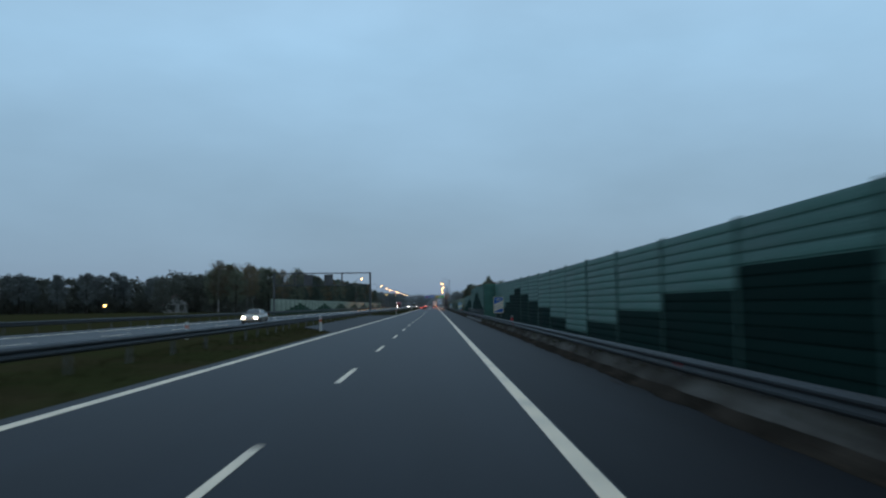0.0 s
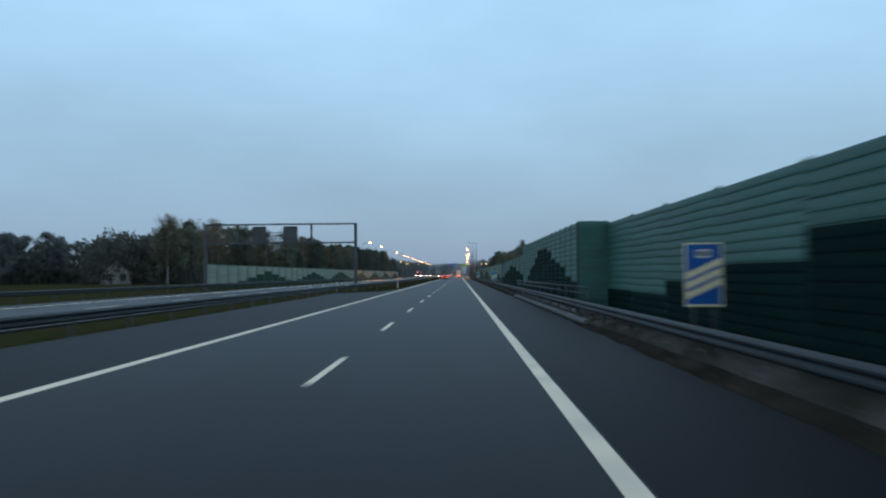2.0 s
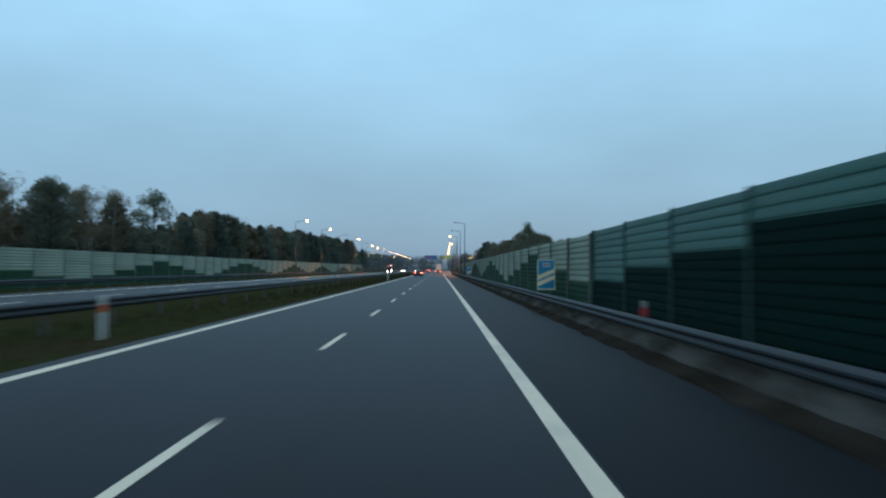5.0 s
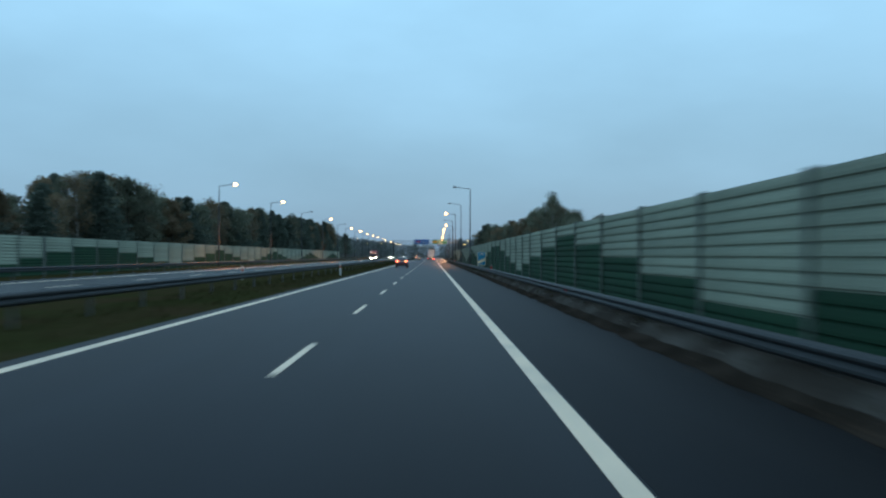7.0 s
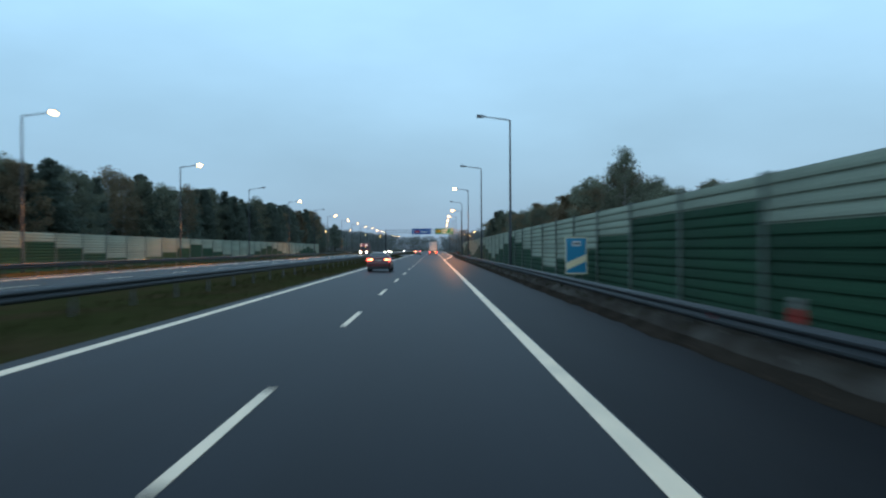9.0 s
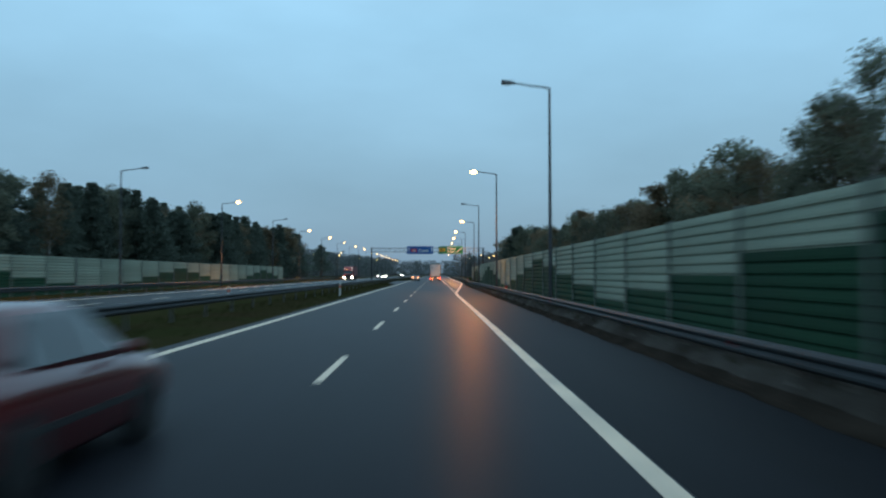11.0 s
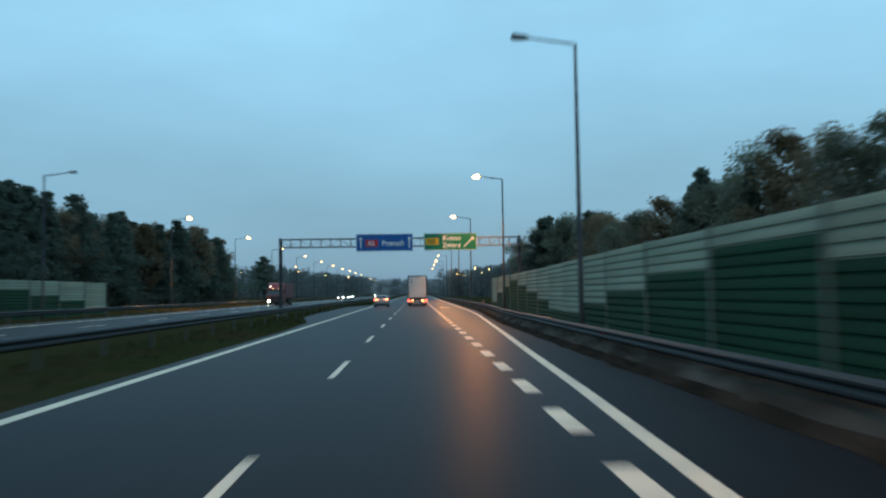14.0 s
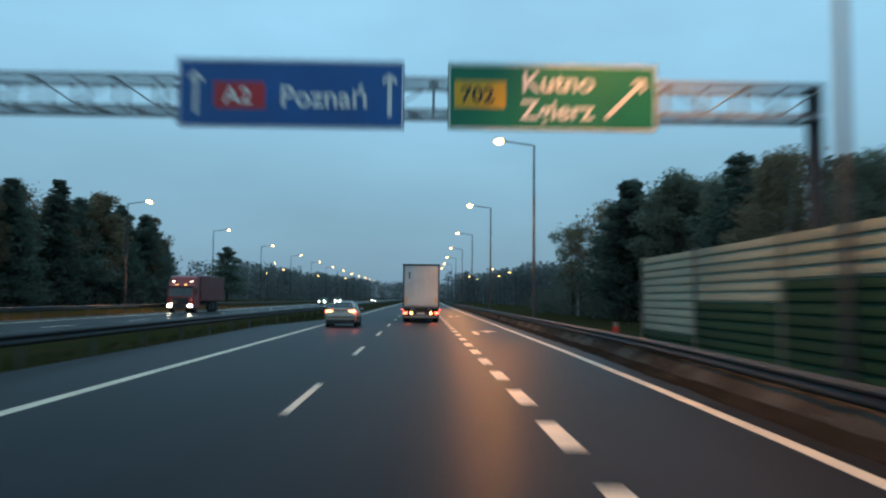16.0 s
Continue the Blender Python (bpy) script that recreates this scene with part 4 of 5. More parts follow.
def box_lorry(at):
    """Articulated box trailer seen from behind."""
    t = thing("lorry", "white box-trailer lorry with its tail lights lit, in the slow lane", "lorry", at=at)
    part("box", Geo().box(-1.25, 1.25, 0.05, 13.4, 1.12, 3.96), "tarp_white", t, bevel=0.03)
    part("roof_edge", Geo().box(-1.29, 1.29, 0.0, 13.4, 3.96, 4.06), "plastic_black", t, "dark roof edge", bevel=0.01)
    for x0, x1 in ((-1.16, -0.012), (0.012, 1.16)):
        d = part("rear_door", Geo().box(x0, x1, 0.005, 0.05, 1.22, 3.88), "tarp_white", t, bevel=0.008)
        s = -1 if x0 < 0 else 1
        for x in (s * 0.18, s * 0.55):
            part("lock_rod", Geo().tube([(x, -0.012, 1.2), (x, -0.012, 3.9)], 0.016, 6), "tarp_white", d)
            part("lock_handle", Geo().box(x - 0.02, x + 0.16, -0.05, -0.02, 1.72, 1.76), "tarp_white", d)
        for z in (1.5, 2.2, 2.9, 3.6):
            part("hinge", Geo().box(s * 1.10 - 0.06, s * 1.10 + 0.06, -0.02, 0.005, z - 0.03, z + 0.03), "tarp_white", d)
    part("door_mark", Geo().box(-0.86, -0.76, -0.006, 0.002, 3.05, 3.50), "plastic_black", t, "small dark mark")
    for s in (-1, 1):
        part("corner_post", Geo().box(s * 1.21 - 0.06, s * 1.21 + 0.06, -0.02, 0.05, 1.12, 3.96), "zinc", t, "grey corner post")
        part("corner_reflector", Geo().box(s * 1.02 - 0.05, s * 1.02 + 0.05, -0.006, 0.004, 1.30, 1.75), "sign_yellow", t, "orange reflective strip")
    part("sill", Geo().box(-1.25, 1.25, -0.03, 0.10, 0.98, 1.12), "zinc", t, bevel=0.01)
    bar = part("light_bar", Geo().box(-1.22, 1.22, -0.05, 0.08, 0.55, 0.80), "plastic_black", t, "black light bar", bevel=0.015)
    for s in (-1, 1):
        part("tail_light", Geo().box(s * 1.08 - 0.13, s * 1.08 + 0.13, -0.075, -0.05, 0.60, 0.76), "tail_lit", bar, "glowing red tail light")
        part("marker", Geo().ball((s * 0.66, -0.07, 0.675), (0.08, 0.03, 0.07)), "tail_hot", bar, "glowing lamp", smooth=True)
        part("marker", Geo().box(s * 1.27 - 0.03, s * 1.27 + 0.03, -0.04, 0.02, 0.86, 0.95), "tail_lit", t, "small glowing marker")
        part("mudflap", Geo().box(s * 0.95 - 0.3, s * 0.95 + 0.3, 0.95, 0.97, 0.28, 0.85), "rubber", t)
        for y in (1.7, 3.0, 4.3):
            wheel(t, s * 1.05, y, 0.5, 0.38, s, "zinc_dark")
    plate = part("plate", Geo().box(-0.27, 0.27, -0.062, -0.052, 0.60, 0.72), "plate", bar, "pale plate with plain dark bars")
    part("underrun_bar", Geo().box(-1.18, 1.18, -0.02, 0.1, 0.34, 0.48), "concrete", t, bevel=0.01)
    part("chassis", Geo().box(-0.45, 0.45, 0.2, 13.2, 0.85, 1.12), "plastic_black", t)
    cab = part("cab", Geo().box(-1.22, 1.22, 14.0, 16.2, 0.55, 3.5), "tarp_white", t, bevel=0.08)
    part("cab_window", Geo().box(-1.1, 1.1, 16.2, 16.215, 1.9, 2.8), "car_glass", cab)
    for s in (-1, 1):
        for y in (12.4, 15.5):
            wheel(t, s * 1.05, y, 0.5, 0.32, s, "zinc_dark")
    return t


box_lorry((1.95, 481.6, 0))
for x, y, z in ((1.05, 481.4, 0.66), (2.85, 481.4, 0.66), (-2.75, 469.35, 0.88), (-1.55, 469.35, 0.88)):
    glow = bpy.data.lights.new("tail_glow", "SPOT")
    glow.energy, glow.color, glow.spot_size, glow.spot_blend, glow.shadow_soft_size = 20, (1.0, 0.10, 0.04), radians(165), 0.6, 0.08
    new("tail_glow", glow).matrix_world = look((x, y, z + fall(x)), (x, y - 5, z - 0.8))


def red_lorry(at):
    """Oncoming lorry: red cab with lit lamps and a red tilt behind it; front at y = 0, facing -y."""
    t = thing("red_lorry", "oncoming red lorry with its headlights on", "lorry", at=at)
    side = [(0.0, 0.45), (0.0, 1.4), (0.12, 2.5), (0.45, 2.75), (1.0, 3.35), (1.5, 3.5), (2.1, 3.5), (2.1, 0.45)]
    geo = Geo()
    n = len(side)
    geo.add([(-1.22, y, z) for y, z in side] + [(1.22, y, z) for y, z in side],
            [(i, n + i, n + (i + 1) % n, (i + 1) % n) for i in range(n)] + [tuple(range(n)), tuple(reversed(range(n, 2 * n)))])
    cab = part("cab", geo, "lorry_red", t, bevel=0.05)
    part("windscreen", Geo().add([(-1.1, -0.005, 1.55), (1.1, -0.005, 1.55), (1.08, 0.10, 2.35), (-1.08, 0.10, 2.35)], [(0, 1, 2, 3)]), "car_glass", cab, "dark windscreen")
    part("visor", Geo().box(-1.12, 1.12, -0.10, 0.35, 2.42, 2.52), "plastic_black", cab, bevel=0.01)
    part("grille", Geo().box(-0.8, 0.8, -0.02, 0.0, 0.85, 1.4), "plastic_black", cab)
    part("bumper", Geo().box(-1.24, 1.24, -0.12, 0.3, 0.35, 0.8), "plastic_black", t, bevel=0.04)
    for s in (-1, 1):
        part("headlight", Geo().ball((s * 0.95, -0.13, 0.66), (0.20, 0.05, 0.13)), "headlight", t, "glowing headlight", smooth=True)
        part("marker", Geo().ball((s * 0.85, 0.62, 2.95), (0.12, 0.05, 0.05)), "marker_white", cab, "glowing white marker", smooth=True)
        part("marker", Geo().ball((s * 0.42, 0.16, 2.62), (0.08, 0.05, 0.05)), "marker_amber", cab, "glowing amber marker", smooth=True)
        part("mirror", Geo().box(s * 1.42 - 0.1, s * 1.42 + 0.1, 0.05, 0.15, 1.7, 2.35), "plastic_black", cab, bevel=0.02)
        for y in (1.0, 6.2, 7.5, 8.8):
            wheel(t, s * 1.05, y, 0.5, 0.32, s, "zinc_dark")
    part("tilt", Geo().box(-1.25, 1.25, 2.4, 11.5, 1.1, 3.55), "tilt_red", t, "dull dark red tilt", bevel=0.04)
    part("chassis", Geo().box(-0.5, 0.5, 1.5, 11.3, 0.75, 1.1), "plastic_black", t)


red_lorry((-20.6, 502.0, OPP))

# ---- trees ----
rng = random.Random(7)


def leaf_cloud(geo, c, r, count, size, flat=0.8, source=None):
    q = source or rng
    for _ in range(count):
        d = Vector((q.gauss(0, 1), q.gauss(0, 1), q.gauss(0, 1) * flat))
        p = Vector(c) + d * (r * 0.5 * min(1.0, 1.5 / max(d.length, 0.01)))
        u = Vector((q.uniform(-1, 1), q.uniform(-1, 1), q.uniform(-1, 1))).normalized()
        w = u.cross(Vector((q.uniform(-1, 1), q.uniform(-1, 1), q.uniform(-1, 1)))).normalized()
        s = size * q.uniform(0.7, 1.6)
        geo.add([p - u * s, p + w * s * 0.9, p + u * s], [(0, 1, 2)])


def limb(wood, a, b, r0, r1, bend=0.1):
    a, b = Vector(a), Vector(b)
    k = (b - a).length * bend
    m = (a + b) / 2 + Vector((rng.uniform(-k, k), rng.uniform(-k, k), rng.uniform(0, k)))
    wood.tube([a, m, b], [r0, (r0 + r1) / 2, r1], 3, False)
    return b


def tree_mesh(kind, h):
    """Trunk with limbs and twigs, and a crown of many small clumps with gaps; h metres high."""
    wood, crown = Geo(), Geo()
    lean = rng.uniform(-0.3, 0.3)
    top = Vector((lean, rng.uniform(-0.3, 0.3), h * 0.96))
    wood.tube([(0, 0, -0.4), (0, 0, 0.1), (lean * 0.4, 0, h * 0.45), top], [0.020 * h, 0.014 * h, 0.009 * h, 0.02], 7)
    axis = lambda z: Vector((lean * z / h, 0, z))
    if kind == "pine":
        # bare below, then uneven tiers of flat tufts with sky between them
        z = h * rng.uniform(0.10, 0.16)
        while z < h * 0.95:
            f = z / h
            reach = h * (0.25 * (1 - f) ** 0.85 + 0.012) * rng.uniform(0.65, 1.2)
            for k in range(rng.randint(4, 6)):
                a = rng.uniform(0, 2 * math.pi)
                rr = reach * rng.uniform(0.6, 1.15)
                tip = axis(z) + Vector((math.cos(a) * rr, math.sin(a) * rr, rr * rng.uniform(-0.05, 0.45)))
                limb(wood, axis(z), tip, 0.05, 0.012)
                for q, n in ((0.45, 14), (0.75, 24), (1.0, 28)):
                    leaf_cloud(crown, axis(z).lerp(tip, q) + Vector((0, 0, 0.1)), 0.60 + 0.24 * rr, n, 0.175, 0.55)
            z += h * rng.uniform(0.040, 0.062)
        leaf_cloud(crown, axis(h * 0.965), 0.45, 40, 0.11, 2.0)
    elif kind == "spruce":
        z = h * 0.07
        while z < h * 0.985:
            reach = h * 0.19 * (1 - z / h) ** 0.85 + 0.12
            for k in range(6):
                a = rng.uniform(0, 2 * math.pi)
                rr = reach * rng.uniform(0.65, 1.2)
                tip = axis(z) + Vector((math.cos(a) * rr, math.sin(a) * rr, -0.18 * rr))
                limb(wood, axis(z), tip, 0.035, 0.01)
                for q in (0.35, 0.68, 0.97):
                    leaf_cloud(crown, axis(z).lerp(tip, q), 0.40 + 0.24 * rr, 13, 0.165, 0.5)
            z += h * 0.038
        leaf_cloud(crown, axis(h * 0.985), 0.30, 24, 0.10, 2.6)
    else:
        thin = kind == "birch"
        low = 0.22 if thin else 0.14
        puffs = []
        for k in range(15):
            f = low + (0.86 - low) * (k + rng.random()) / 15
            a = k * 2.4 + rng.uniform(-0.5, 0.5)
            reach = h * (0.17 if thin else 0.20) * math.sin(math.pi * min(1.0, 0.22 + 0.78 * (f - low) / (1 - low))) * rng.uniform(0.75, 1.2)
            tip = axis(f * h) + Vector((math.cos(a) * reach, math.sin(a) * reach, h * rng.uniform(0.07, 0.13)))
            limb(wood, axis(f * h), tip, 0.007 * h, 0.025, 0.2)
            puffs += [axis(f * h).lerp(tip, 0.55), tip]
            for _ in range(4):
                side = Vector((rng.uniform(-1, 1), rng.uniform(-1, 1), rng.uniform(-0.5, 0.9))) * h * 0.075
                start = axis(f * h).lerp(tip, rng.uniform(0.55, 1.0))
                limb(wood, start, start + side, 0.022, 0.008, 0.2)
                puffs.append(start + side)
        for _ in range(7):
            puffs.append(top + Vector((rng.gauss(0, 0.035), rng.gauss(0, 0.035), rng.uniform(-0.09, 0.02))) * h)
        for p in puffs:
            leaf_cloud(crown, p, h * rng.uniform(0.05, 0.095), 46 if thin else 60, 0.105 if thin else 0.13, 0.9)
    return wood, crown


KINDS = [("pine", 13.0, "needles", "bark"), ("pine", 12.0, "needles", "bark"), ("spruce", 12.5, "needles", "bark"), ("broad", 11.5, "leaves", "bark"), ("broad", 12.5, "leaves", "bark"),
         ("birch", 12.5, "leaves_autumn", "bark_birch"), ("birch", 11.5, "leaves", "bark_birch"), ("broad", 10.5, "leaves_autumn", "bark")]
WORDS = {"pine": "dark green pine with an uneven crown", "spruce": "dark pointed spruce", "broad": "leafy broadleaved tree with an uneven crown", "birch": "thin-crowned birch with a pale trunk"}
TREES = []
for kind, h, leaf, bark in KINDS:
    wood, crown = tree_mesh(kind, h)
    TREES.append((kind, h, wood.mesh("trunk", bark, True), crown.mesh("crown", leaf)))
# crown copies for distant trees, their leaf colour paled for haze
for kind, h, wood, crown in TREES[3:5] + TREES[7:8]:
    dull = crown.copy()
    dull.materials[0] = MATS["hazed_foliage"]
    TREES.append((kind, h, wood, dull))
    KINDS.append((kind, h, "hazed_foliage", "bark"))


def plant(x, y, z, height, pick, wide=1.1):
    kind, h, wood, crown = TREES[pick]
    wide *= 1.2 if kind in ("pine", "spruce") else 1.0
    s = height / h
    tone = "autumn-brown " if KINDS[pick][2] == "leaves_autumn" else ""
    t = thing("tree", tone + WORDS[kind] + " in the roadside wood", "tree", "roadside trees", at=(x, y, z), turn=rng.uniform(0, 360))
    t.scale = (s * wide * rng.uniform(0.87, 1.13), s * wide * rng.uniform(0.87, 1.13), s)
    part("trunk", wood, "", t)
    part("crown", crown, "", t)


def wood_edge(points, rows, gap, spread, heights, mix, z=-0.4):
    """Trees along a line, several rows deep."""
    for (xa, ya), (xb, yb) in zip(points[:-1], points[1:]):
        length = math.hypot(xb - xa, yb - ya)
        for r in range(rows):
            k = 0.0
            while k < length:
                f = k / length
                plant(xa + (xb - xa) * f + spread * (r + rng.uniform(-0.4, 0.4)), ya + (yb - ya) * f + rng.uniform(-1, 1), z,
                      (heights(ya + (yb - ya) * f) + 0.6) * rng.uniform(0.88, 1.05) if callable(heights) else rng.uniform(*heights), rng.choice(mix))
                k += gap * rng.uniform(0.7, 1.4)


# left wood behind the barrier, then beside the opposite carriageway
wood_edge([(-49, 203), (-45, 262)], 2, 5.4, -5.0, (10.5, 13.0), [3, 4, 0, 1, 7, 5])
plant(-42, 258, -0.4, 13.5, 4)
left_top = lerp_table([(268, 8.2), (283, 8.2), (292, 11), (305, 12.8), (320, 12.6), (326, 11), (348, 11.8), (370, 13.2), (400, 12.6), (415, 13.4), (424, 14.6), (430, 13.1),
                       (440, 13.5), (520, 13.6), (530, 14.8), (555, 15.2), (570, 13), (580, 10)])
wood_edge([(-45, 267), (-44, 330)], 2, 4.0, -5.0, left_top, [3, 4, 0, 1, 7, 5])
wood_edge([(-44, 330), (-43, 470)], 2, 4.0, -5.0, left_top, [0, 1, 2, 0, 1, 2, 2, 4, 5])
wood_edge([(-43, 470), (-46, 581)], 2, 3.9, -4.5, left_top, [0, 0, 1, 1, 2, 2, 5, 5, 7])
plant(-44, 618, -0.4, 13.2, 1, 1.35)
# further woods before the barrier begins, with the haze-coloured crowns
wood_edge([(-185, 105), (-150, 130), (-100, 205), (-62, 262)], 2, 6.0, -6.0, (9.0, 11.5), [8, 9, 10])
# right wood behind the barrier
wood_edge([(25.5, 281), (25, 322)], 1, 4.4, 4.0, (6.4, 8.2), [3, 4, 6, 7, 5])
right_top = lerp_table([(y, h + 0.6) for y, h in [(322, 8.3), (334, 8.8), (340, 11.2), (372, 11.4), (376, 9.2), (388, 9.4), (394, 10.6), (412, 11.2), (432, 11.2), (437, 9.7), (446, 9.8), (458, 10.2), (466, 9.2),
                        (472, 10.2), (482, 11.9), (498, 13.2), (518, 14.2), (530, 13.4), (540, 11)]])
wood_edge([(26, 322), (26, 472)], 2, 4.7, 4.5, right_top, [3, 4, 4, 5, 6, 7])
wood_edge([(26, 475), (24, 540)], 2, 4.7, 4.5, right_top, [3, 4, 4, 5, 6, 7, 0])
for x, y, h, k in ((26, 365, 12.0, 4), (26, 371, 12.6, 3), (30, 381, 12.4, 5), (26, 430, 11.2, 2), (26, 442, 11.8, 0)):
    plant(x, y, -0.4, h, k, 0.85)
for x, y, h, k in ((24.5, 334, 14.2, 6), (25.5, 340, 13.0, 3), (26.5, 346, 12.6, 6), (35.7, 405, 14.8, 6), (28.9, 448, 14.2, 0)):
    plant(x, y, -0.4, h, k, 0.8)

# undergrowth and the depth of the woods
rng4 = random.Random(21)
scrub = Geo()


def fill(points, count, depth, heights, size):
    for (xa, ya), (xb, yb) in zip(points[:-1], points[1:]):
        for _ in range(count):
            f = rng4.random()
            h = rng4.uniform(*heights)
            x, y = xa + (xb - xa) * f + depth * rng4.random(), ya + (yb - ya) * f
            for z in (0.15, 0.4, 0.65, 0.9):
                leaf_cloud(scrub, (x + rng4.gauss(0, 0.5), y + rng4.gauss(0, 0.5), h * z - 0.4 + fall(x)), 2.6 * (1.15 - z * 0.6), 34, size * 0.5, 0.6, rng4)


fill([(-48, 203), (-45, 255)], 60, -9.0, (1.5, 4.5), 0.45)
fill([(-45, 255), (-41, 330), (-41, 470)], 90, -9.0, (1.5, 4.0), 0.45)
fill([(-39, 462), (-44, 585)], 120, -6.0, (1.2, 3.4), 0.42)
fill([(-60, 205), (-60, 262), (-56, 365), (-56, 470), (-56, 560)], 130, -9.0, (7.0, 11.0), 0.75)
fill([(-150, 130), (-100, 205), (-62, 262)], 90, -8.0, (2.0, 6.0), 0.6)
fill([(-190, 120), (-112, 212), (-72, 268)], 160, -10.0, (7.0, 10.5), 0.9)
fill([(25, 283), (25, 340), (25, 400), (22, 560)], 90, 5.0, (1.5, 4.5), 0.45)
fill([(38, 350), (36, 420), (34, 560)], 80, 10.0, (6.0, 9.0), 0.75)
fill([(24, 560), (36, 690)], 80, 10.0, (2.5, 5.0), 0.6)
tagged(part("undergrowth", scrub, "scrub"), "dark tangled undergrowth at the wood's edge", "undergrowth", kind="stuff")

# far woods round the horizon
far = Geo()
rng2 = random.Random(3)


def far_clumps(x0, y0, x1, y1, count, depth, heights):
    for _ in range(count):
        f = rng2.random()
        x, y = x0 + (x1 - x0) * f + rng2.uniform(-1, 1) * depth, y0 + (y1 - y0) * f + rng2.uniform(-1, 1) * depth
        h = rng2.uniform(*heights)
        for _ in range(100):
            z = h * rng2.random()
            w = h * 0.22 * (1.25 - z / h)
            p = Vector((x + rng2.gauss(0, w), y + rng2.gauss(0, w), z - 1.0 + fall(x)))
            u = Vector((rng2.uniform(-1, 1), rng2.uniform(-1, 1), rng2.uniform(-1, 1))).normalized()
            v = u.cross(Vector((rng2.uniform(-1, 1), rng2.uniform(-1, 1), 1))).normalized()
            s = h * rng2.uniform(0.03, 0.06)
            far.add([p - u * s, p + v * s, p + u * s], [(0, 1, 2)])


far_clumps(-400, 60, -160, 130, 160, 14, (9, 14))
far_clumps(-330, 380, -70, 640, 220, 14, (10, 14))
far_clumps(-82, 770, -55, 1150, 420, 16, (13, 18))
far_clumps(62, 760, 66, 1150, 420, 18, (15, 20))
far_clumps(22, 900, 60, 740, 180, 8, (14, 18))
far_clumps(-300, 1250, 300, 1250, 900, 40, (13, 19))
far_clumps(60, 120, 200, 500, 120, 20, (8, 12))
tagged(part("far_woods", far, "hazed_foliage"), "dark distant woods along the horizon, haze put into their colour", "woods", kind="stuff")


# ---- a lamp and houses in the fields ----
def yard_lamp(x, y):
    t = thing("yard_lamp", "low lamp post with a glowing orange globe in the fields", "lamp", at=(x, y, -0.5))
    part("post", Geo().tube([(0, 0, -0.3), (0, 0, 1.65)], 0.05), "zinc_dark", t, smooth=True)
    part("globe", Geo().ball((0, 0, 1.8), (0.2, 0.2, 0.2)), "lamp_lit", t, "glowing globe", smooth=True)


def house(x, y, w, d, h, turn):
    b = thing("house", "small pale rendered house with a dark pitched roof", "house", "houses in the fields", at=(x, y, -0.7), turn=turn)
    part("wall", Geo().prism([(-w / 2, 0), (w / 2, 0), (w / 2, h), (0, h + w * 0.42), (-w / 2, h)], -d / 2, d / 2), "plaster", b)
    roof = Geo()
    for s in (-1, 1):
        q = [(0, h + w * 0.42 + 0.02), (s * (w / 2 + 0.4), h - 0.33), (s * (w / 2 + 0.4), h - 0.17), (0, h + w * 0.42 + 0.2)]
        roof.prism(q if s < 0 else q[::-1], -d / 2 - 0.4, d / 2 + 0.4)
    part("roof", roof, "roof_tile", b)
    for xx in (-w * 0.22, w * 0.22):
        win = part("window", Geo().box(xx - 0.55, xx + 0.55, -d / 2 - 0.03, -d / 2, 0.9, 2.2), "zinc_dark", b)
        part("pane", Geo().box(xx - 0.45, xx + 0.45, -d / 2 - 0.04, -d / 2 - 0.03, 1.0, 2.1), "car_glass", win)
    part("chimney", Geo().box(-0.3, 0.3, 0.5, 1.1, h, h + w * 0.42 + 0.9), "roof_tile", b)


yard_lamp(-55.9, 142.2)
house(-66, 212, 5.5, 7, 2.4, 25)
house(-56, 236, 5.0, 7, 2.2, -10)

# ---- grass tufts in the median and along the verge ----
tufts = Geo()
rng3 = random.Random(11)


def tuft(x, y, z, h, n):
    z += fall(x)
    for _ in range(n):
        a = rng3.uniform(0, 2 * math.pi)
        r = rng3.uniform(0, 0.10)
        bx, by = x + math.cos(a) * r, y + math.sin(a) * r
        lx, ly = rng3.uniform(-0.5, 0.5) * h, rng3.uniform(-0.5, 0.5) * h
        w = 0.012
        c, s = math.cos(a + 1.5) * w, math.sin(a + 1.5) * w
        tufts.add([(bx - c, by - s, z - 0.03), (bx + c, by + s, z - 0.03), (bx + lx, by + ly, z + h * rng3.uniform(0.7, 1.1))], [(0, 1, 2)])


for _ in range(9000):
    y = rng3.uniform(5, 520)
    x = rng3.uniform(-9.0, -4.55)
    if x < left_edge(y) - 0.15:
        tuft(x, y, -0.05 if x > -6.5 else -0.05 - 0.055 * (-6.5 - x), rng3.uniform(0.08, 0.22), 5)
for _ in range(5000):
    y = rng3.uniform(5, 520)
    x = right_edge(y) + rng3.uniform(0.25, 2.0)
    if not 82 < y < 123:
        tuft(x, y, bank_height(x - right_edge(y), y), rng3.uniform(0.06, 0.22), 5)
tagged(part("grass", tufts, "grass_blade"), "rough autumn grass in tufts beside the carriageway", "grass", kind="stuff")

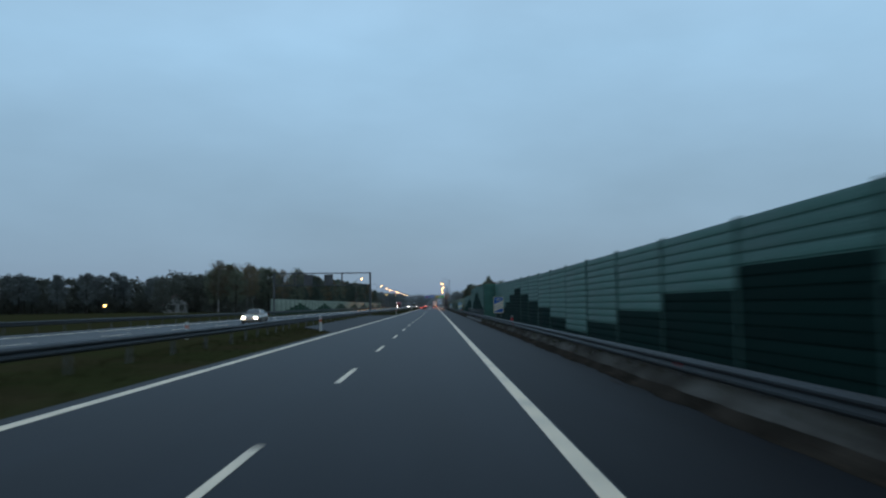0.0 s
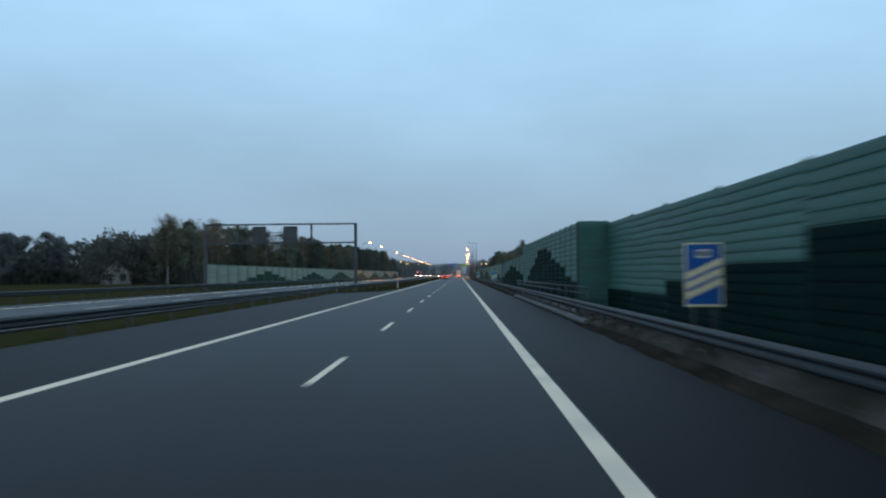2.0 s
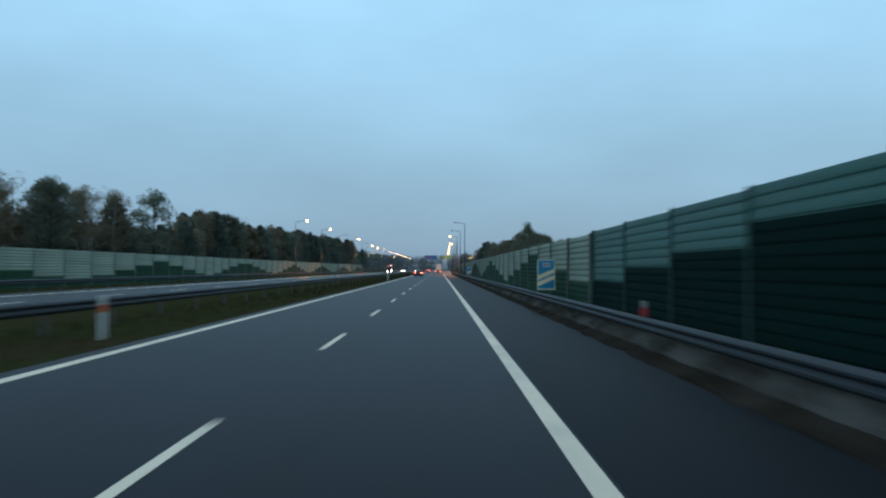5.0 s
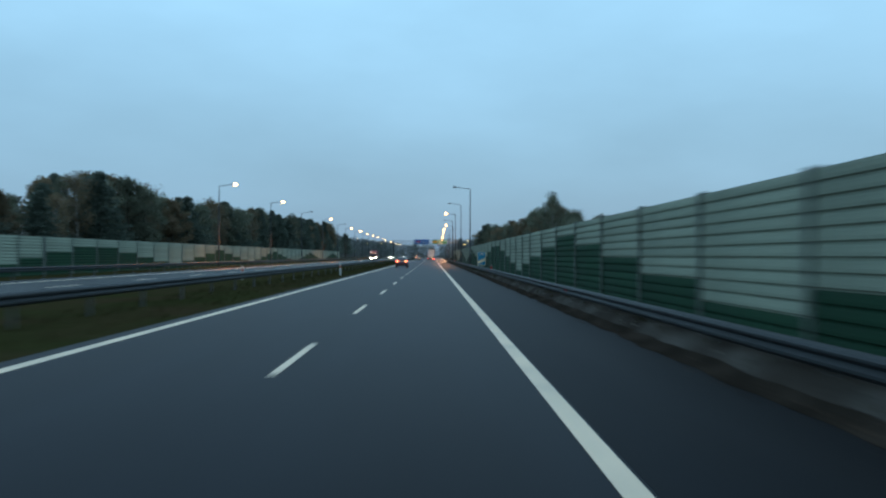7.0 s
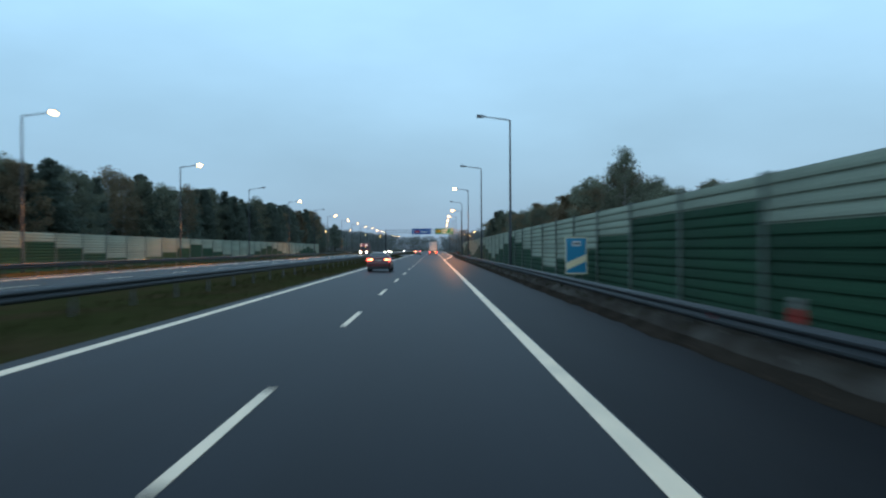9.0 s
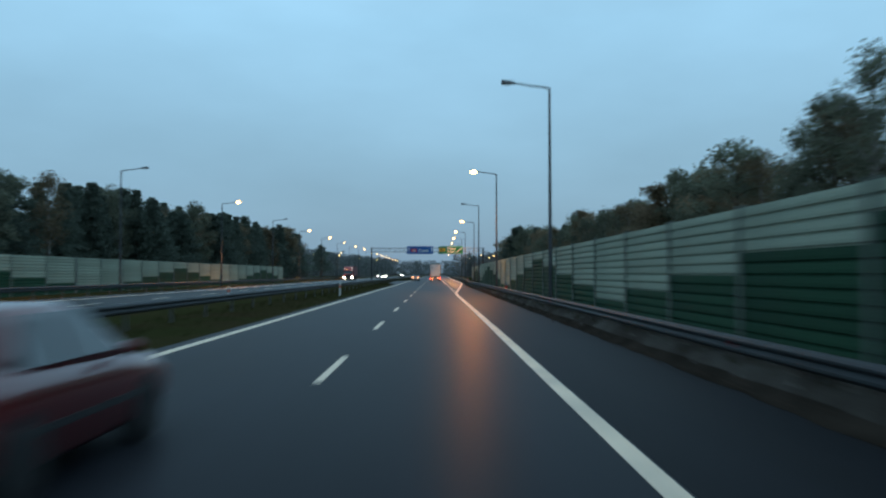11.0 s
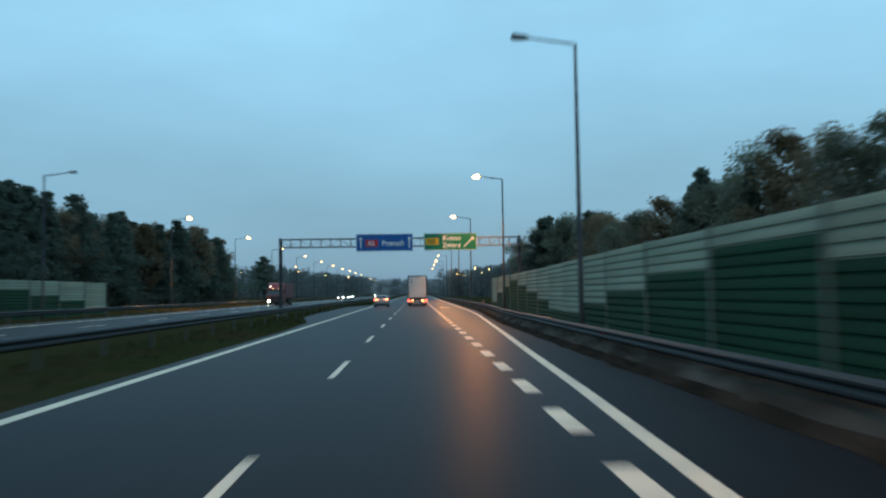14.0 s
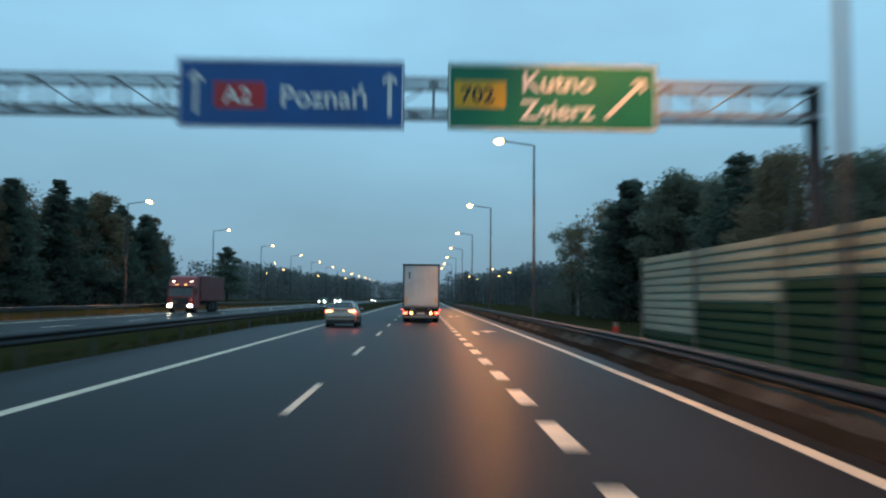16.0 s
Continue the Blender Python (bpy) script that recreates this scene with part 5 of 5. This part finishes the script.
# ---- fallen leaves and stones on the bank ----
litter, stones = Geo(), Geo()
rng5 = random.Random(31)
for _ in range(8000):
    y = rng5.uniform(0, 470)
    dx = rng5.uniform(-0.15, 2.3) if rng5.random() < 0.8 else rng5.uniform(-0.5, 0.2)
    if 82 < y < 123 or noise.noise((dx, y * 0.25, 13.0)) < -0.1:
        continue
    x = right_edge(y) + dx
    z = (bank_height(dx, y) if dx > -0.2 else 0.006) + fall(x) + 0.006
    a, r = rng5.uniform(0, 6.28), rng5.uniform(0.025, 0.06)
    c, s = math.cos(a) * r, math.sin(a) * r
    lift = rng5.uniform(0.0, 0.05)
    litter.add([(x - c, y - s, z), (x + s * 0.6, y - c * 0.6, z + lift), (x + c, y + s, z + lift * 0.5), (x - s * 0.6, y + c * 0.6, z + 0.01)], [(0, 1, 2, 3)])
for _ in range(3500):
    y = rng5.uniform(0, 470)
    dx = rng5.uniform(0.15, 2.3)
    if 82 < y < 123:
        continue
    x = right_edge(y) + dx
    z = bank_height(dx, y) + fall(x)
    r = rng5.uniform(0.02, 0.075)
    ring_pts = [(x + r * rng5.uniform(0.7, 1.2) * math.cos(k * 1.257), y + r * rng5.uniform(0.7, 1.2) * math.sin(k * 1.257), z - 0.01) for k in range(5)]
    stones.add(ring_pts + [(x + r * rng5.uniform(-0.3, 0.3), y, z + r * rng5.uniform(0.5, 0.9))], [(k, (k + 1) % 5, 5) for k in range(5)])
tagged(part("fallen_leaves", litter, "dead_leaf"), "brown fallen leaves strewn along the bank", "leaves", kind="stuff")
tagged(part("loose_stones", stones, "pebble"), "loose grey stones on the gravel bank", "stones", kind="stuff")

# ---- barriers, plank by plank ----
def even(y0, y1, bay):
    """Bay edges as near to the given length as fits."""
    n = max(1, round((y1 - y0) / bay))
    return [y0 + (y1 - y0) * k / n for k in range(n + 1)]


NEAR_STEPS = (2, 2, 3, 4, 5, 6, 5, 4, 3, 2, 1, 2, 3, 4, 5, 4, 3, 2, 1, 2, 3, 4, 5, 4, 3, 2, 1, 2, 3, 4, 5)
barrier("noise_barrier_right_near", near_line, even(88.4 - 5.2 * len(NEAR_STEPS), 88.4, 5.2), "panel_green", "panel_night", "green ribbed noise barrier with dark stepped mounds",
        base=-0.09, levels=NEAR_STEPS[::-1], post_size=0.55)
barrier("noise_barrier_bridge", lambda y: 7.5, even(88.4, 117.8, 2.0), "panel_green", "panel_night", "green ribbed noise barrier close to the road on the bridge", post_size=0.42)
ret = thing("noise_barrier_return", "green return panel where the noise barrier steps towards the road", "noise barrier", kind="structure", at=(0, 0, fall(8.3)), lay=False)
for r in range(16):
    part("panel", Geo().prism([(7.56, 0.25 + r * 0.24), (8.80, 0.25 + r * 0.24), (8.80, 0.487 + r * 0.24), (7.56, 0.487 + r * 0.24)], 88.33 + 0.012 * (r % 2), 88.45), "panel_green", ret)
part("plinth", Geo().box(7.56, 8.80, 88.33, 88.47, -0.5, 0.24), "concrete", ret)
barrier("noise_barrier_right_green", wall_line, even(117.9, 163.4, 5.0), "panel_green", "panel_night", "green ribbed noise barrier with dark stepped mounds beyond the bridge", post_size=0.55)
# the pale wall: stretches with the dark steps of each bay
PALE = [[(163.5, 233.9, (2, 3, 4, 5, 4, 3, 2, 1, 2, 3, 4, 5, 4, 3)), (233.9, 249.8, (2, 1, 2, 3))],
        [(249.8, 319.5, (4, 5, 5, 4, 3, 2, 1, 2, 3, 4, 5, 4, 3, 2)), (319.5, 360.6, (1, 2, 3, 4, 5, 4, 3, 2))],
        [(360.6, 416.0, (1, 1, 2, 3, 4, 5, 4, 3, 2, 1, 1)), (416.0, 452.2, (2, 3, 4, 5, 4, 3, 1))]]


def bays_of(stretches):
    """Bay edges and dark steps of a wall; it stops short of its neighbours so that no two posts meet."""
    edges, levels = [stretches[0][0] + 0.12], []
    for a, b, steps_up in stretches:
        edges += [a + (b - a) * (k + 1) / len(steps_up) for k in range(len(steps_up))]
        levels += steps_up
    edges[-1] -= 0.12
    return edges, levels


for i, stretches in enumerate(PALE):
    edges, levels = bays_of(stretches)
    barrier("noise_barrier_right_%d" % (i + 1), wall_line, edges, "panel_light", "panel_dark", "pale ribbed noise barrier with dark green stepped mounds", base=0.11,
            top=lambda y: 3.17, levels=levels, rows=12)
LEFT = [[(149.0, 163.5, (1, 1, 1))] + PALE[0], PALE[1], PALE[2]]
for i, stretches in enumerate(LEFT):
    edges, levels = bays_of(stretches)
    barrier("noise_barrier_left_%d" % (i + 1), lambda y: -28.2, edges, "panel_light", "panel_dark", "pale noise barrier with dark green stepped mounds across the motorway",
            side=-1, base=-0.75, top=lambda y: 2.6, levels=levels, rows=13)
